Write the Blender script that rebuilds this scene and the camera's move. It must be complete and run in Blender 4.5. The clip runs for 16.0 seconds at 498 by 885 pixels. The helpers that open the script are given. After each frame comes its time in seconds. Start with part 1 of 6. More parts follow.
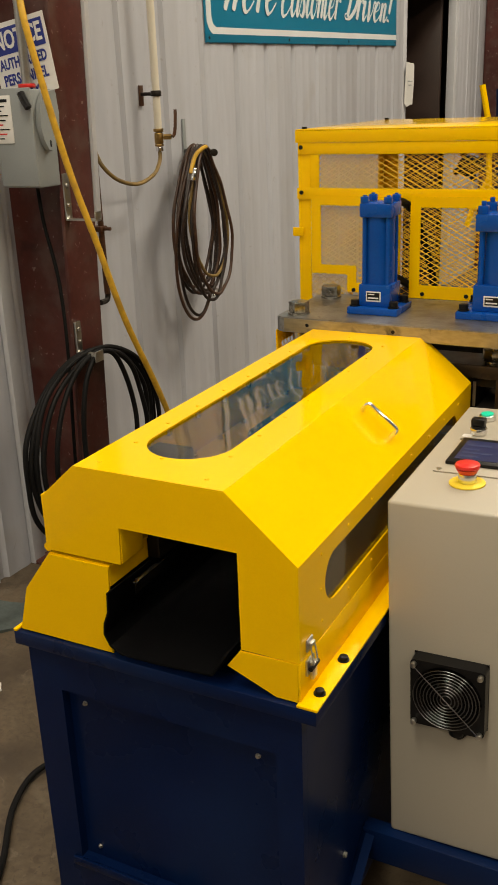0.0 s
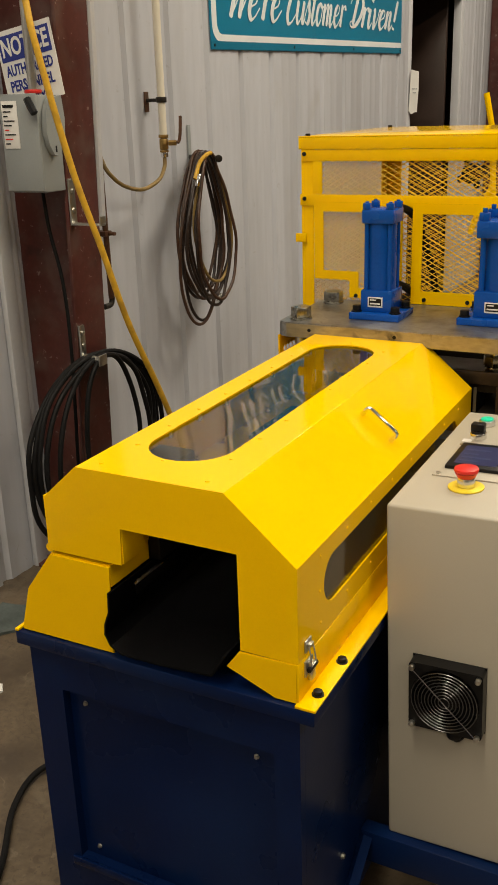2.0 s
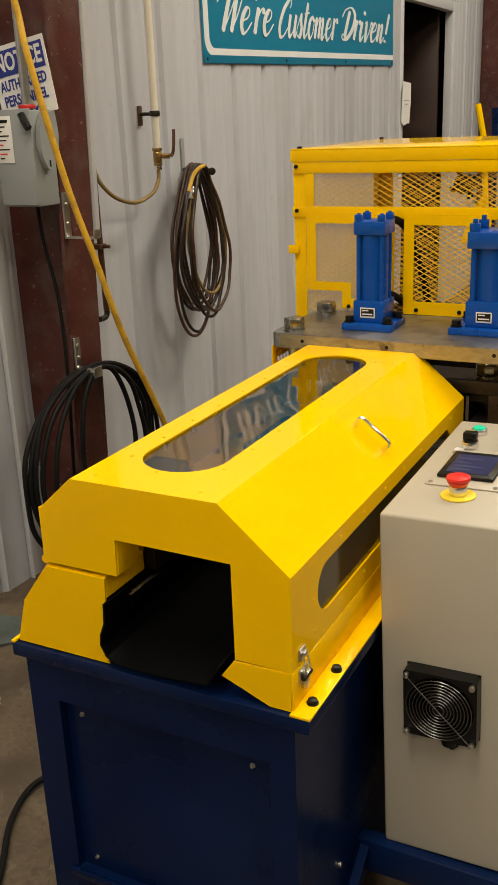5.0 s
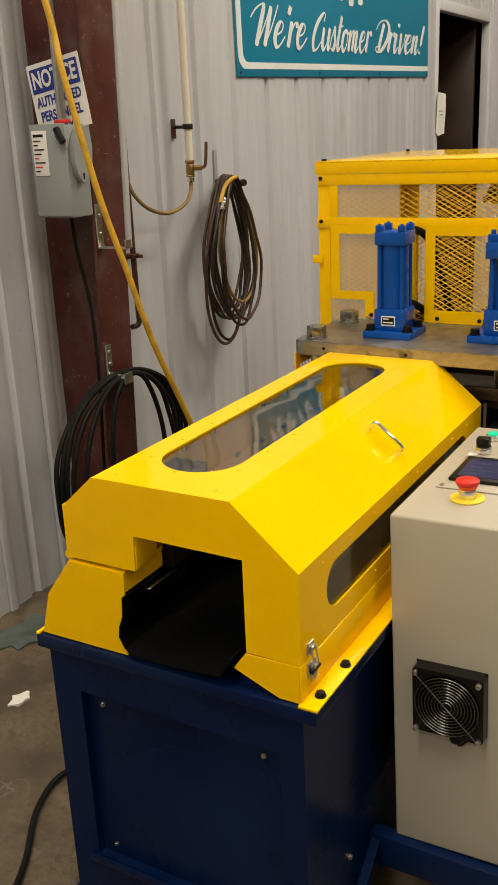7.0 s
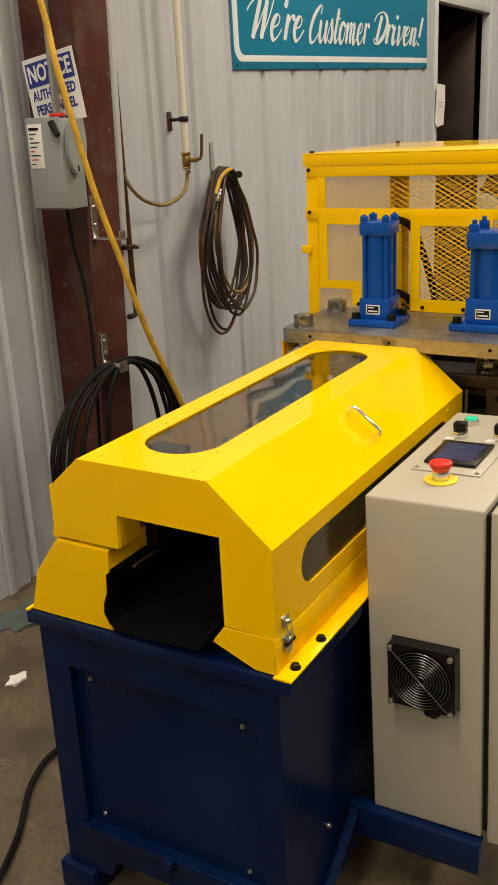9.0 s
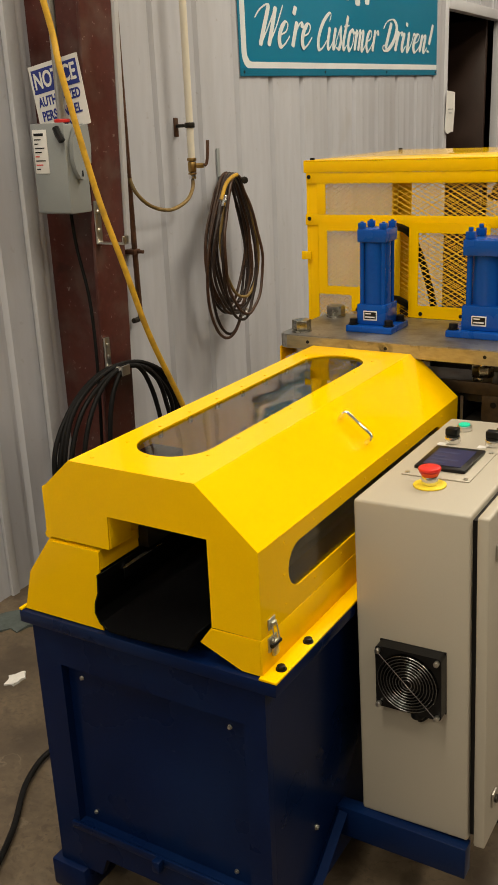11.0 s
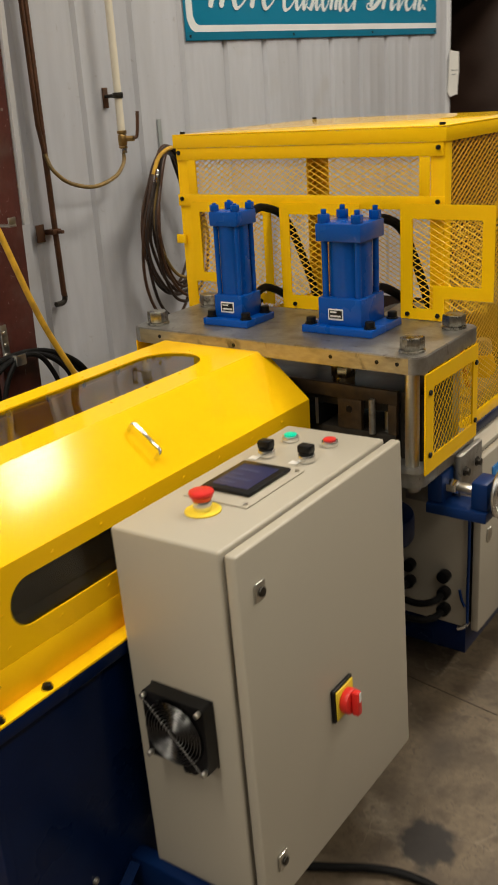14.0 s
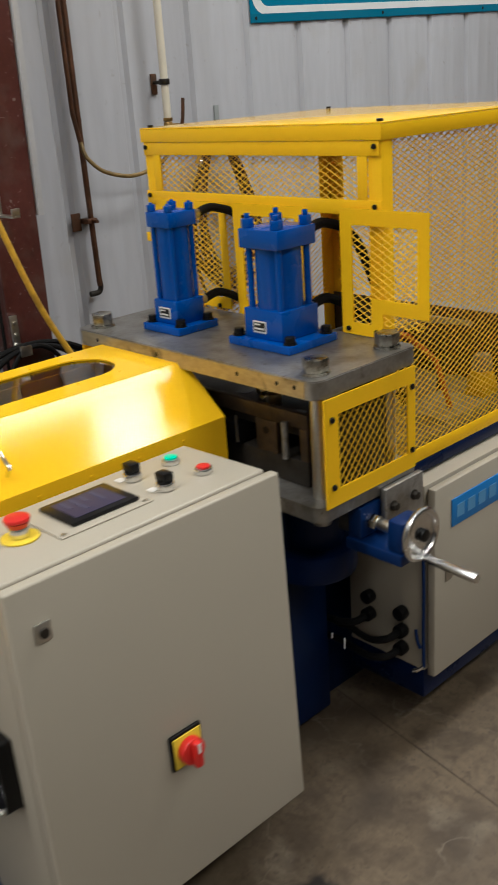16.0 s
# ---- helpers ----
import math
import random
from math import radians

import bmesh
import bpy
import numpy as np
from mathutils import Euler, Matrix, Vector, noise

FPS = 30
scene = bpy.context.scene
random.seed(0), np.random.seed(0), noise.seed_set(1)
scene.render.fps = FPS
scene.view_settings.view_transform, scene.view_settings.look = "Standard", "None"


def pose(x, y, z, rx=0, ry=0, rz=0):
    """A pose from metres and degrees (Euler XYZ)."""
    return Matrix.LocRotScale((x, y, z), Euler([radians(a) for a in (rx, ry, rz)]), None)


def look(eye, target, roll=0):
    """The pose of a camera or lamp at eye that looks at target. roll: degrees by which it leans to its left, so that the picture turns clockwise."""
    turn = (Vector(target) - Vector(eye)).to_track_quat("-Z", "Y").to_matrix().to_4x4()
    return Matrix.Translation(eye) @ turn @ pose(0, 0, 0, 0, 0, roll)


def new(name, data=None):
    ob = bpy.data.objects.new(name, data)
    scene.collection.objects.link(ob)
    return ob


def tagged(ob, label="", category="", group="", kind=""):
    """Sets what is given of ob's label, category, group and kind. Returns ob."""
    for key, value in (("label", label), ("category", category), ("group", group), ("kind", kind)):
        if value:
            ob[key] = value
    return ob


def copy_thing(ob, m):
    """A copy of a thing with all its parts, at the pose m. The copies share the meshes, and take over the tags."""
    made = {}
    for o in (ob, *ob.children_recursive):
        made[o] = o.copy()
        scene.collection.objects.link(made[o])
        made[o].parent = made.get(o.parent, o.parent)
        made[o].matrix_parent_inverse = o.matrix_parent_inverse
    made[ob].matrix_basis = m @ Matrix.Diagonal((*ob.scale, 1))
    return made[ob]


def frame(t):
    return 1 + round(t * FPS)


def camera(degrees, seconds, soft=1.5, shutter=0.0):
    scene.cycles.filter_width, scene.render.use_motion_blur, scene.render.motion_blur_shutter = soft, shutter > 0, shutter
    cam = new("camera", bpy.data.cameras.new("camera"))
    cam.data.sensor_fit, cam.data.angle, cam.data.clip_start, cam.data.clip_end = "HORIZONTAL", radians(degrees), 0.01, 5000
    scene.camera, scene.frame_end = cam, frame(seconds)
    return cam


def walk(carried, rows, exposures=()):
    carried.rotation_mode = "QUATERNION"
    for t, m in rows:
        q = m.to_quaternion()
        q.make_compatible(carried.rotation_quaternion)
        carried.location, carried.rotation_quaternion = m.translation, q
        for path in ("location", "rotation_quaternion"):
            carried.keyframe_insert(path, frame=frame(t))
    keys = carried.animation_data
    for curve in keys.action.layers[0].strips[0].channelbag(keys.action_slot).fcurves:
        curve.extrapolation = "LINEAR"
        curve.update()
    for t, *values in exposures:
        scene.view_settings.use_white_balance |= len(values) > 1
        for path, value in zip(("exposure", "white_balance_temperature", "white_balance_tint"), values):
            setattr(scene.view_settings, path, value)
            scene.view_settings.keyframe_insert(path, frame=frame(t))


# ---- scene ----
cam = camera(29.9, 16.0, shutter=0.9)
METRES, EYE, TILT, LEAN, TURN = 8.0, 1.5, 0.0, 0.0, 27.9
PATH = [
    (0, (0.041, 0.256, 1.35), (-0.828, 1.918, 0.656), -2.2),
    (0.5, (0.046, 0.261, 1.348), (-0.818, 1.924, 0.651), -2.4),
    (1, (0.048, 0.257, 1.348), (-0.816, 1.921, 0.651), -2.3),
    (1.5, (0.05, 0.251, 1.346), (-0.823, 1.912, 0.655), -2.1),
    (2, (0.051, 0.246, 1.35), (-0.827, 1.909, 0.668), -1.9),
    (2.5, (0.054, 0.244, 1.352), (-0.815, 1.915, 0.678), -1.9),
    (3, (0.057, 0.245, 1.354), (-0.811, 1.917, 0.681), -2.0),
    (3.5, (0.058, 0.248, 1.353), (-0.811, 1.92, 0.683), -2.2),
    (6, (0.072, 0.225, 1.357), (-0.819, 1.895, 0.712), -2.6),
    (6.5, (0.099, 0.216, 1.36), (-0.85, 1.86, 0.732), -2.6),
    (7, (0.119, 0.207, 1.361), (-0.832, 1.847, 0.721), -2.6),
    (7.5, (0.132, 0.202, 1.362), (-0.827, 1.836, 0.721), -2.8),
    (8, (0.149, 0.192, 1.362), (-0.801, 1.83, 0.721), -3.3),
    (8.5, (0.166, 0.183, 1.363), (-0.798, 1.813, 0.718), -3.4),
    (9, (0.185, 0.18, 1.363), (-0.778, 1.806, 0.708), -2.8),
    (11.5, (0.226, 0.187, 1.366), (-0.763, 1.803, 0.726), -2.5),
    (12, (0.202, 0.275, 1.358), (-0.651, 1.958, 0.694), -2.2),
    (12.5, (0.283, 0.34, 1.366), (-0.572, 2.021, 0.7), -3.0),
    (13, (0.427, 0.396, 1.37), (-0.56, 1.994, 0.682), -3.2),
    (13.5, (0.498, 0.473, 1.365), (-0.51, 2.046, 0.654), -3.3),
    (14, (0.518, 0.601, 1.355), (-0.585, 2.114, 0.654), -3.7),
    (14.5, (0.588, 0.707, 1.357), (-0.578, 2.174, 0.659), -5.2),
    (15, (0.728, 0.789, 1.367), (-0.595, 2.105, 0.647), -4.2),
    (15.5, (0.796, 0.896, 1.361), (-0.571, 2.167, 0.642), -4.5),
    (16, (0.806, 1.016, 1.354), (-0.573, 2.273, 0.634), -4.2),
]
EXPOSURES = [(0.0, 0.20, 6500, 10), (6.0, 0.26, 6500, 10), (9.0, 0.32, 6500, 10), (12.5, 0.16, 6400, 10), (14.0, 0.15, 6100, 10), (15.0, 0.15, 5800, 10), (16.0, 0.10, 5450, 10)]
walk(cam, [(t, look(eye, target, roll)) for t, eye, target, roll in PATH], EXPOSURES)

# ---------------------------------------------------------------- world and lamps
world = bpy.data.worlds.new("world")
scene.world = world
world.use_nodes = True
world.node_tree.nodes["Background"].inputs[0].default_value = (0.9, 0.95, 1.0, 1)
world.node_tree.nodes["Background"].inputs[1].default_value = 0.05
CEILING = 4.6
# x, y, width, length, watts
LAMPS = [(0.20, 4.05, 0.26, 1.42, 52), (0.62, 4.27, 0.52, 0.50, 46), (-0.35, 0.2, 0.46, 2.4, 92), (-0.35, -3.6, 0.46, 2.4, 92), (0.10, 7.9, 0.46, 2.4, 72), (-1.05, 5.6, 0.30, 1.22, 8), (3.0, 3.6, 0.46, 2.4, 70), (3.0, 0.2, 0.46, 2.4, 66), (3.0, -3.6, 0.46, 2.4, 45), (4.4, 7.9, 0.46, 2.4, 40), (6.0, 2.0, 0.46, 2.4, 30)]
LAMP_COLOUR = (1.0, 0.885, 0.70)


# ---------------------------------------------------------------- materials
def mat(name, colour, rough=0.5, metal=0.0, var=0.12, scale=6.0, grain=90.0, bump=0.05, coat=0.0, stain=None, amount=0.0, stretch=(1, 1, 1), spec=0.5):
    """A painted, metal or plastic surface: two scales of colour change, uneven gloss, fine relief, and stains of another colour."""
    m = bpy.data.materials.new(name)
    m.use_nodes = True
    n, k = m.node_tree.nodes, m.node_tree.links
    b = n["Principled BSDF"]
    b.inputs["Metallic"].default_value = metal
    b.inputs["Specular IOR Level"].default_value = spec
    b.inputs["Coat Weight"].default_value = coat
    b.inputs["Coat Roughness"].default_value = 0.15
    co = n.new("ShaderNodeTexCoord")
    mp = n.new("ShaderNodeMapping")
    mp.inputs["Scale"].default_value = stretch
    k.new(co.outputs["Object"], mp.inputs["Vector"])

    def cloud(s, detail):
        x = n.new("ShaderNodeTexNoise")
        x.inputs["Scale"].default_value, x.inputs["Detail"].default_value = s, detail
        k.new(mp.outputs["Vector"], x.inputs["Vector"])
        return x.outputs["Fac"]

    def span(src, lo, hi, a=0.3, z=0.7):
        x = n.new("ShaderNodeMapRange")
        x.inputs[1].default_value, x.inputs[2].default_value = a, z
        x.inputs[3].default_value, x.inputs[4].default_value = lo, hi
        k.new(src, x.inputs[0])
        return x.outputs[0]

    big, small = cloud(scale, 5), cloud(grain, 3)
    mul = n.new("ShaderNodeMath")
    mul.operation = "MULTIPLY"
    k.new(span(big, 1 - var, 1 + var), mul.inputs[0])
    k.new(span(small, 1 - var * 0.5, 1 + var * 0.5), mul.inputs[1])
    tint = n.new("ShaderNodeVectorMath")
    tint.operation = "SCALE"
    tint.inputs[0].default_value = colour
    k.new(mul.outputs[0], tint.inputs["Scale"])
    out = tint.outputs[0]
    if stain:
        mix = n.new("ShaderNodeMix")
        mix.data_type = "RGBA"
        k.new(span(cloud(scale * 2.7, 8), 0, amount, 0.48, 0.68), mix.inputs["Factor"])
        k.new(out, mix.inputs["A"])
        mix.inputs["B"].default_value = (*stain, 1)
        out = mix.outputs["Result"]
    k.new(out, b.inputs["Base Color"])
    k.new(span(big, max(rough * 0.8, 0.02), min(rough * 1.25, 1)), b.inputs["Roughness"])
    if bump:
        bp = n.new("ShaderNodeBump")
        bp.inputs["Strength"].default_value, bp.inputs["Distance"].default_value = bump, 0.002
        k.new(small, bp.inputs["Height"])
        k.new(bp.outputs[0], b.inputs["Normal"])
    return m


def glass(name, colour, rough=0.02, wave=0.0):
    m = bpy.data.materials.new(name)
    m.use_nodes = True
    b = m.node_tree.nodes["Principled BSDF"]
    b.inputs["Base Color"].default_value = (*colour, 1)
    b.inputs["Roughness"].default_value = rough
    b.inputs["IOR"].default_value = 1.45
    b.inputs["Transmission Weight"].default_value = 1
    if wave:
        n, k = m.node_tree.nodes, m.node_tree.links
        co, x, bp = n.new("ShaderNodeTexCoord"), n.new("ShaderNodeTexNoise"), n.new("ShaderNodeBump")
        x.inputs["Scale"].default_value, x.inputs["Detail"].default_value = 6, 1
        k.new(co.outputs["Object"], x.inputs["Vector"])
        k.new(x.outputs["Fac"], bp.inputs["Height"])
        bp.inputs["Strength"].default_value, bp.inputs["Distance"].default_value = 1.0, wave
        k.new(bp.outputs[0], b.inputs["Normal"])
    return m


def glow(name, colour, strength):
    m = bpy.data.materials.new(name)
    m.use_nodes = True
    b = m.node_tree.nodes["Principled BSDF"]
    b.inputs["Base Color"].default_value = (*colour, 1)
    b.inputs["Emission Color"].default_value = (*colour, 1)
    b.inputs["Emission Strength"].default_value = strength
    b.inputs["Roughness"].default_value = 0.3
    return m


YELLOW = mat("yellow enamel", (0.92, 0.545, 0.0), 0.10, var=0.03, scale=4, grain=400, bump=0.0, spec=0.15)
MESHY = mat("yellow painted mesh", (0.88, 0.53, 0.012), 0.40, var=0.05, spec=0.25)
NAVY = mat("navy enamel", (0.0014, 0.0086, 0.045), 0.30, var=0.2, scale=5, grain=300, bump=0.05, spec=0.16)
# BLUE darkened: shade on the bearing block put into the colour; strap shares it
SHADEBLUE = mat("shaded blue enamel", (0.003, 0.022, 0.105), 0.35, var=0.15, scale=9, grain=250, bump=0.05, spec=0.3)
BLUE = mat("blue enamel", (0.003, 0.066, 0.34), 0.26, var=0.10, scale=9, grain=250, bump=0.05, spec=0.28)
GREY = mat("light grey powder coat", (0.415, 0.380, 0.308), 0.42, var=0.03, scale=3, grain=700, bump=0.08)
BOXGREY = mat("switch box grey", (0.27, 0.29, 0.29), 0.45, var=0.06, grain=300)
WALL = mat("white wall sheet", (0.495, 0.505, 0.548), 0.42, var=0.07, scale=1.8, grain=40, bump=0.03, stain=(0.37, 0.37, 0.385), amount=0.4, stretch=(1, 1, 0.16))
TRIM = mat("white trim", (0.56, 0.57, 0.60), 0.45, var=0.05)
PRIMER = mat("red oxide primer", (0.085, 0.022, 0.017), 0.45, var=0.25, scale=5, grain=60, bump=0.12, stain=(0.13, 0.085, 0.07), amount=0.5)
STEEL = mat("ground steel plate", (0.36, 0.355, 0.34), 0.40, 0.85, var=0.18, scale=7, grain=120, bump=0.06, stain=(0.15, 0.125, 0.08), amount=0.55)
EDGE = mat("flame cut steel edge", (0.40, 0.345, 0.22), 0.45, 0.8, var=0.25, scale=9, grain=150, bump=0.12, stain=(0.16, 0.13, 0.08), amount=0.7, stretch=(0.35, 1, 1))
DARKSTEEL = mat("oily dark steel", (0.030, 0.026, 0.021), 0.42, 0.6, var=0.3, scale=14, grain=120, bump=0.08)
CHROME = mat("bright chrome", (0.80, 0.79, 0.77), 0.12, 1.0, var=0.04, bump=0.0)
BRUSHED = mat("brushed chrome", (0.72, 0.72, 0.71), 0.24, 1.0, var=0.08, grain=300, bump=0.03)
PALEBRASS = mat("plated brass", (0.58, 0.50, 0.33), 0.28, 1.0, var=0.12, scale=30)
ZINC = mat("zinc plated steel", (0.55, 0.54, 0.50), 0.32, 1.0, var=0.12, grain=200)
WORNSTEEL = mat("worn oily bolt steel", (0.40, 0.385, 0.34), 0.30, 1.0, var=0.3, scale=40, grain=160, bump=0.08, stain=(0.13, 0.11, 0.08), amount=0.6)
BLACK = mat("black plastic", (0.005, 0.005, 0.0055), 0.32, spec=0.25, var=0.15, grain=300)
BLACKPAINT = mat("black painted sheet", (0.0028, 0.0028, 0.0032), 0.6, spec=0.06, var=0.25, scale=8, grain=200, bump=0.06)
RUBBER = mat("black rubber", (0.006, 0.0058, 0.006), 0.6, spec=0.15, var=0.3, scale=20)
RED = mat("red plastic", (0.62, 0.02, 0.014), 0.35, var=0.05)
LABELYELLOW = mat("yellow plastic", (0.80, 0.60, 0.03), 0.4, var=0.05)
WHITE = mat("white plastic", (0.74, 0.73, 0.70), 0.45, var=0.04)
PVC = mat("aged white pipe", (0.72, 0.67, 0.55), 0.35, var=0.08, scale=10, stretch=(1, 1, 0.3))
COPPER = mat("tarnished copper pipe", (0.13, 0.062, 0.034), 0.45, 0.6, var=0.3, scale=12, stain=(0.10, 0.07, 0.05), amount=0.6)
BRASS = mat("dull brass", (0.42, 0.27, 0.09), 0.35, 0.9, var=0.2, scale=30)
HOSEBROWN = mat("dirty brown hose", (0.050, 0.021, 0.010), 0.42, var=0.3, scale=14, stain=(0.11, 0.06, 0.025), amount=0.5)
HOSEDARK = mat("blackened brown hose", (0.019, 0.0105, 0.0075), 0.42, var=0.3, scale=14, stain=(0.05, 0.026, 0.014), amount=0.5)
HOSEYELLOW = mat("dirty yellow hose", (0.62, 0.36, 0.025), 0.42, var=0.15, scale=12, stain=(0.30, 0.17, 0.03), amount=0.5)
HOSEOLIVE = mat("olive yellow hose", (0.21, 0.135, 0.035), 0.45, var=0.2, scale=12, stain=(0.12, 0.08, 0.03), amount=0.6)
ORANGE = mat("orange hose", (0.75, 0.17, 0.02), 0.4, var=0.1)
TEAL = mat("teal banner", (0.004, 0.185, 0.325), 0.42, var=0.05, scale=2, grain=300, bump=0.04)
TEALEDGE = mat("darker teal hem", (0.004, 0.15, 0.26), 0.42, var=0.06, scale=3)
BANNERWHITE = mat("white print", (0.72, 0.75, 0.76), 0.45, var=0.04)
NOTICEBLUE = mat("blue print", (0.02, 0.035, 0.23), 0.4, var=0.04)
BADGEBLUE = mat("light blue badge", (0.02, 0.19, 0.55), 0.35, var=0.05)
BADGEWHITE = mat("badge print", (0.10, 0.30, 0.58), 0.4, var=0.04)
CARD = mat("cardboard", (0.19, 0.105, 0.045), 0.8, var=0.15, scale=6)
RACKRED = mat("red rack beam", (0.26, 0.03, 0.022), 0.4, var=0.15)
# the door's own brown; on the back room walls it stands in for gloom
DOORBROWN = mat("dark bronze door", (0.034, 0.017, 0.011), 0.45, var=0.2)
RAGBLUE = mat("faded blue paper", (0.075, 0.092, 0.088), 0.85, var=0.25, scale=30)
SCREEN = glow("dim screen", (0.013, 0.016, 0.055), 0.35)
SCREENTEXT = glow("screen writing", (0.026, 0.036, 0.085), 0.35)
GREENLAMP = glow("green lens", (0.005, 0.42, 0.24), 0.55)
PANE = glass("smoked window sheet", (0.86, 0.85, 0.82), wave=0.0012)
HALL = mat("grey hall wall", (0.30, 0.29, 0.28), 0.6, var=0.08)
CEIL = mat("white ceiling sheet", (0.60, 0.59, 0.57), 0.6, var=0.06)


def specks(m, rows):
    """Adds ragged spots of other colours to a material: rows of scale, detail, threshold, end, colour, strength."""
    n, k = m.node_tree.nodes, m.node_tree.links
    b = n["Principled BSDF"]
    old = b.inputs["Base Color"].links[0].from_socket
    co = n.new("ShaderNodeTexCoord")
    for scale, detail, lo, hi, colour, most in rows:
        x = n.new("ShaderNodeTexNoise")
        x.inputs["Scale"].default_value, x.inputs["Detail"].default_value, x.inputs["Distortion"].default_value = scale, detail, 0.6
        k.new(co.outputs["Object"], x.inputs["Vector"])
        r = n.new("ShaderNodeMapRange")
        r.inputs[1].default_value, r.inputs[2].default_value, r.inputs[3].default_value, r.inputs[4].default_value = lo, hi, 0, most
        k.new(x.outputs["Fac"], r.inputs[0])
        mix = n.new("ShaderNodeMix")
        mix.data_type = "RGBA"
        k.new(r.outputs[0], mix.inputs["Factor"])
        k.new(old, mix.inputs["A"])
        mix.inputs["B"].default_value = (*colour, 1)
        old = mix.outputs["Result"]
    k.new(old, b.inputs["Base Color"])
    return m


def concrete():
    """Old workshop concrete: brown grey, cloudy, with dark oily areas, pale scuffs and fine speckle."""
    m = mat("stained concrete", (0.126, 0.094, 0.060), 0.5, var=0.32, scale=1.6, grain=60, bump=0.18, stain=(0.055, 0.040, 0.027), amount=0.9)
    specks(m, ((11, 10, 0.54, 0.66, (0.058, 0.042, 0.028), 0.7), (7, 9, 0.58, 0.72, (0.20, 0.165, 0.12), 0.6), (45, 8, 0.57, 0.66, (0.065, 0.047, 0.031), 0.6), (140, 4, 0.60, 0.70, (0.06, 0.047, 0.034), 0.7)))
    n, k = m.node_tree.nodes, m.node_tree.links
    b = n["Principled BSDF"]
    co = n.new("ShaderNodeTexCoord")
    rag = n.new("ShaderNodeTexNoise")
    rag.inputs["Scale"].default_value, rag.inputs["Detail"].default_value = 5.0, 6
    k.new(co.outputs["Object"], rag.inputs["Vector"])
    bent = n.new("ShaderNodeVectorMath")
    bent.operation = "MULTIPLY_ADD"
    bent.inputs[1].default_value = (0.5, 0.5, 0.0)
    k.new(rag.outputs["Color"], bent.inputs[0])
    k.new(co.outputs["Object"], bent.inputs[2])

    def blend(fac, colour):
        mix = n.new("ShaderNodeMix")
        mix.data_type = "RGBA"
        k.new(fac, mix.inputs["Factor"])
        k.new(b.inputs["Base Color"].links[0].from_socket, mix.inputs["A"])
        mix.inputs["B"].default_value = (*colour, 1)
        k.new(mix.outputs["Result"], b.inputs["Base Color"])

    def ramp(src, lo, hi, first, last):
        r = n.new("ShaderNodeMapRange")
        r.inputs[1].default_value, r.inputs[2].default_value, r.inputs[3].default_value, r.inputs[4].default_value = lo, hi, first, last
        k.new(src, r.inputs[0])
        return r.outputs[0]

    # pale hair cracks and scrapes, then two oil spots
    for scale, width, colour, most in ((3.1, 0.012, (0.22, 0.18, 0.135), 0.5), (5.3, 0.010, (0.045, 0.033, 0.023), 0.5)):
        v = n.new("ShaderNodeTexVoronoi")
        v.feature = "DISTANCE_TO_EDGE"
        v.inputs["Scale"].default_value = scale
        k.new(bent.outputs[0], v.inputs["Vector"])
        cut = n.new("ShaderNodeMath")
        cut.operation = "MULTIPLY"
        k.new(ramp(v.outputs["Distance"], 0, width, most, 0), cut.inputs[0])
        k.new(ramp(rag.outputs["Fac"], 0.46, 0.56, 0, 1), cut.inputs[1])
        blend(cut.outputs[0], colour)
    fine = n.new("ShaderNodeTexNoise")
    fine.inputs["Scale"].default_value, fine.inputs["Detail"].default_value = 26.0, 6
    k.new(co.outputs["Object"], fine.inputs["Vector"])
    for x, y, r in ((-0.066, 1.888, 0.056), (-0.058, 1.735, 0.020)):
        d = n.new("ShaderNodeVectorMath")
        d.operation = "DISTANCE"
        d.inputs[1].default_value = (x, y, 0)
        k.new(co.outputs["Object"], d.inputs[0])
        wob = n.new("ShaderNodeMath")
        wob.operation = "MULTIPLY_ADD"
        wob.inputs[1].default_value = r * 1.5
        k.new(fine.outputs["Fac"], wob.inputs[0])
        k.new(d.outputs["Value"], wob.inputs[2])
        blend(ramp(wob.outputs[0], r * 1.55, r * 1.95, 0.95, 0.0), (0.014, 0.011, 0.010))
    return m


specks(PRIMER, ((60, 6, 0.66, 0.70, (0.30, 0.26, 0.23), 0.6), (9, 8, 0.60, 0.72, (0.035, 0.012, 0.010), 0.7)))
specks(STEEL, ((5, 8, 0.50, 0.68, (0.16, 0.15, 0.13), 0.6), (40, 6, 0.62, 0.70, (0.10, 0.08, 0.06), 0.5)))
specks(EDGE, ((16, 7, 0.56, 0.66, (0.06, 0.05, 0.035), 0.8), (6, 6, 0.55, 0.7, (0.55, 0.42, 0.18), 0.6)))
specks(NAVY, ((3, 7, 0.52, 0.75, (0.006, 0.022, 0.075), 0.5), (90, 4, 0.70, 0.76, (0.05, 0.06, 0.09), 0.35)))
specks(WALL, ((30, 6, 0.66, 0.74, (0.30, 0.28, 0.26), 0.35), (3, 9, 0.60, 0.75, (0.40, 0.38, 0.35), 0.35)))
CONCRETE = concrete()
OIL = mat("oil stain", (0.030, 0.024, 0.019), 0.55, var=0.4, scale=15, grain=80, bump=0.05, stain=(0.085, 0.066, 0.046), amount=0.8, spec=0.3)
WIRE = mat("dull guard wire", (0.20, 0.20, 0.20), 0.3, 1.0, var=0.1)

# ---------------------------------------------------------------- building blocks
ORIGIN = {}


def thing(name, at, label, category, group="", kind=""):
    ob = new(name)
    ob.location = at
    ob.empty_display_size = 0.05
    ORIGIN[ob.name] = Vector(at)
    return tagged(ob, label, category, group, kind)


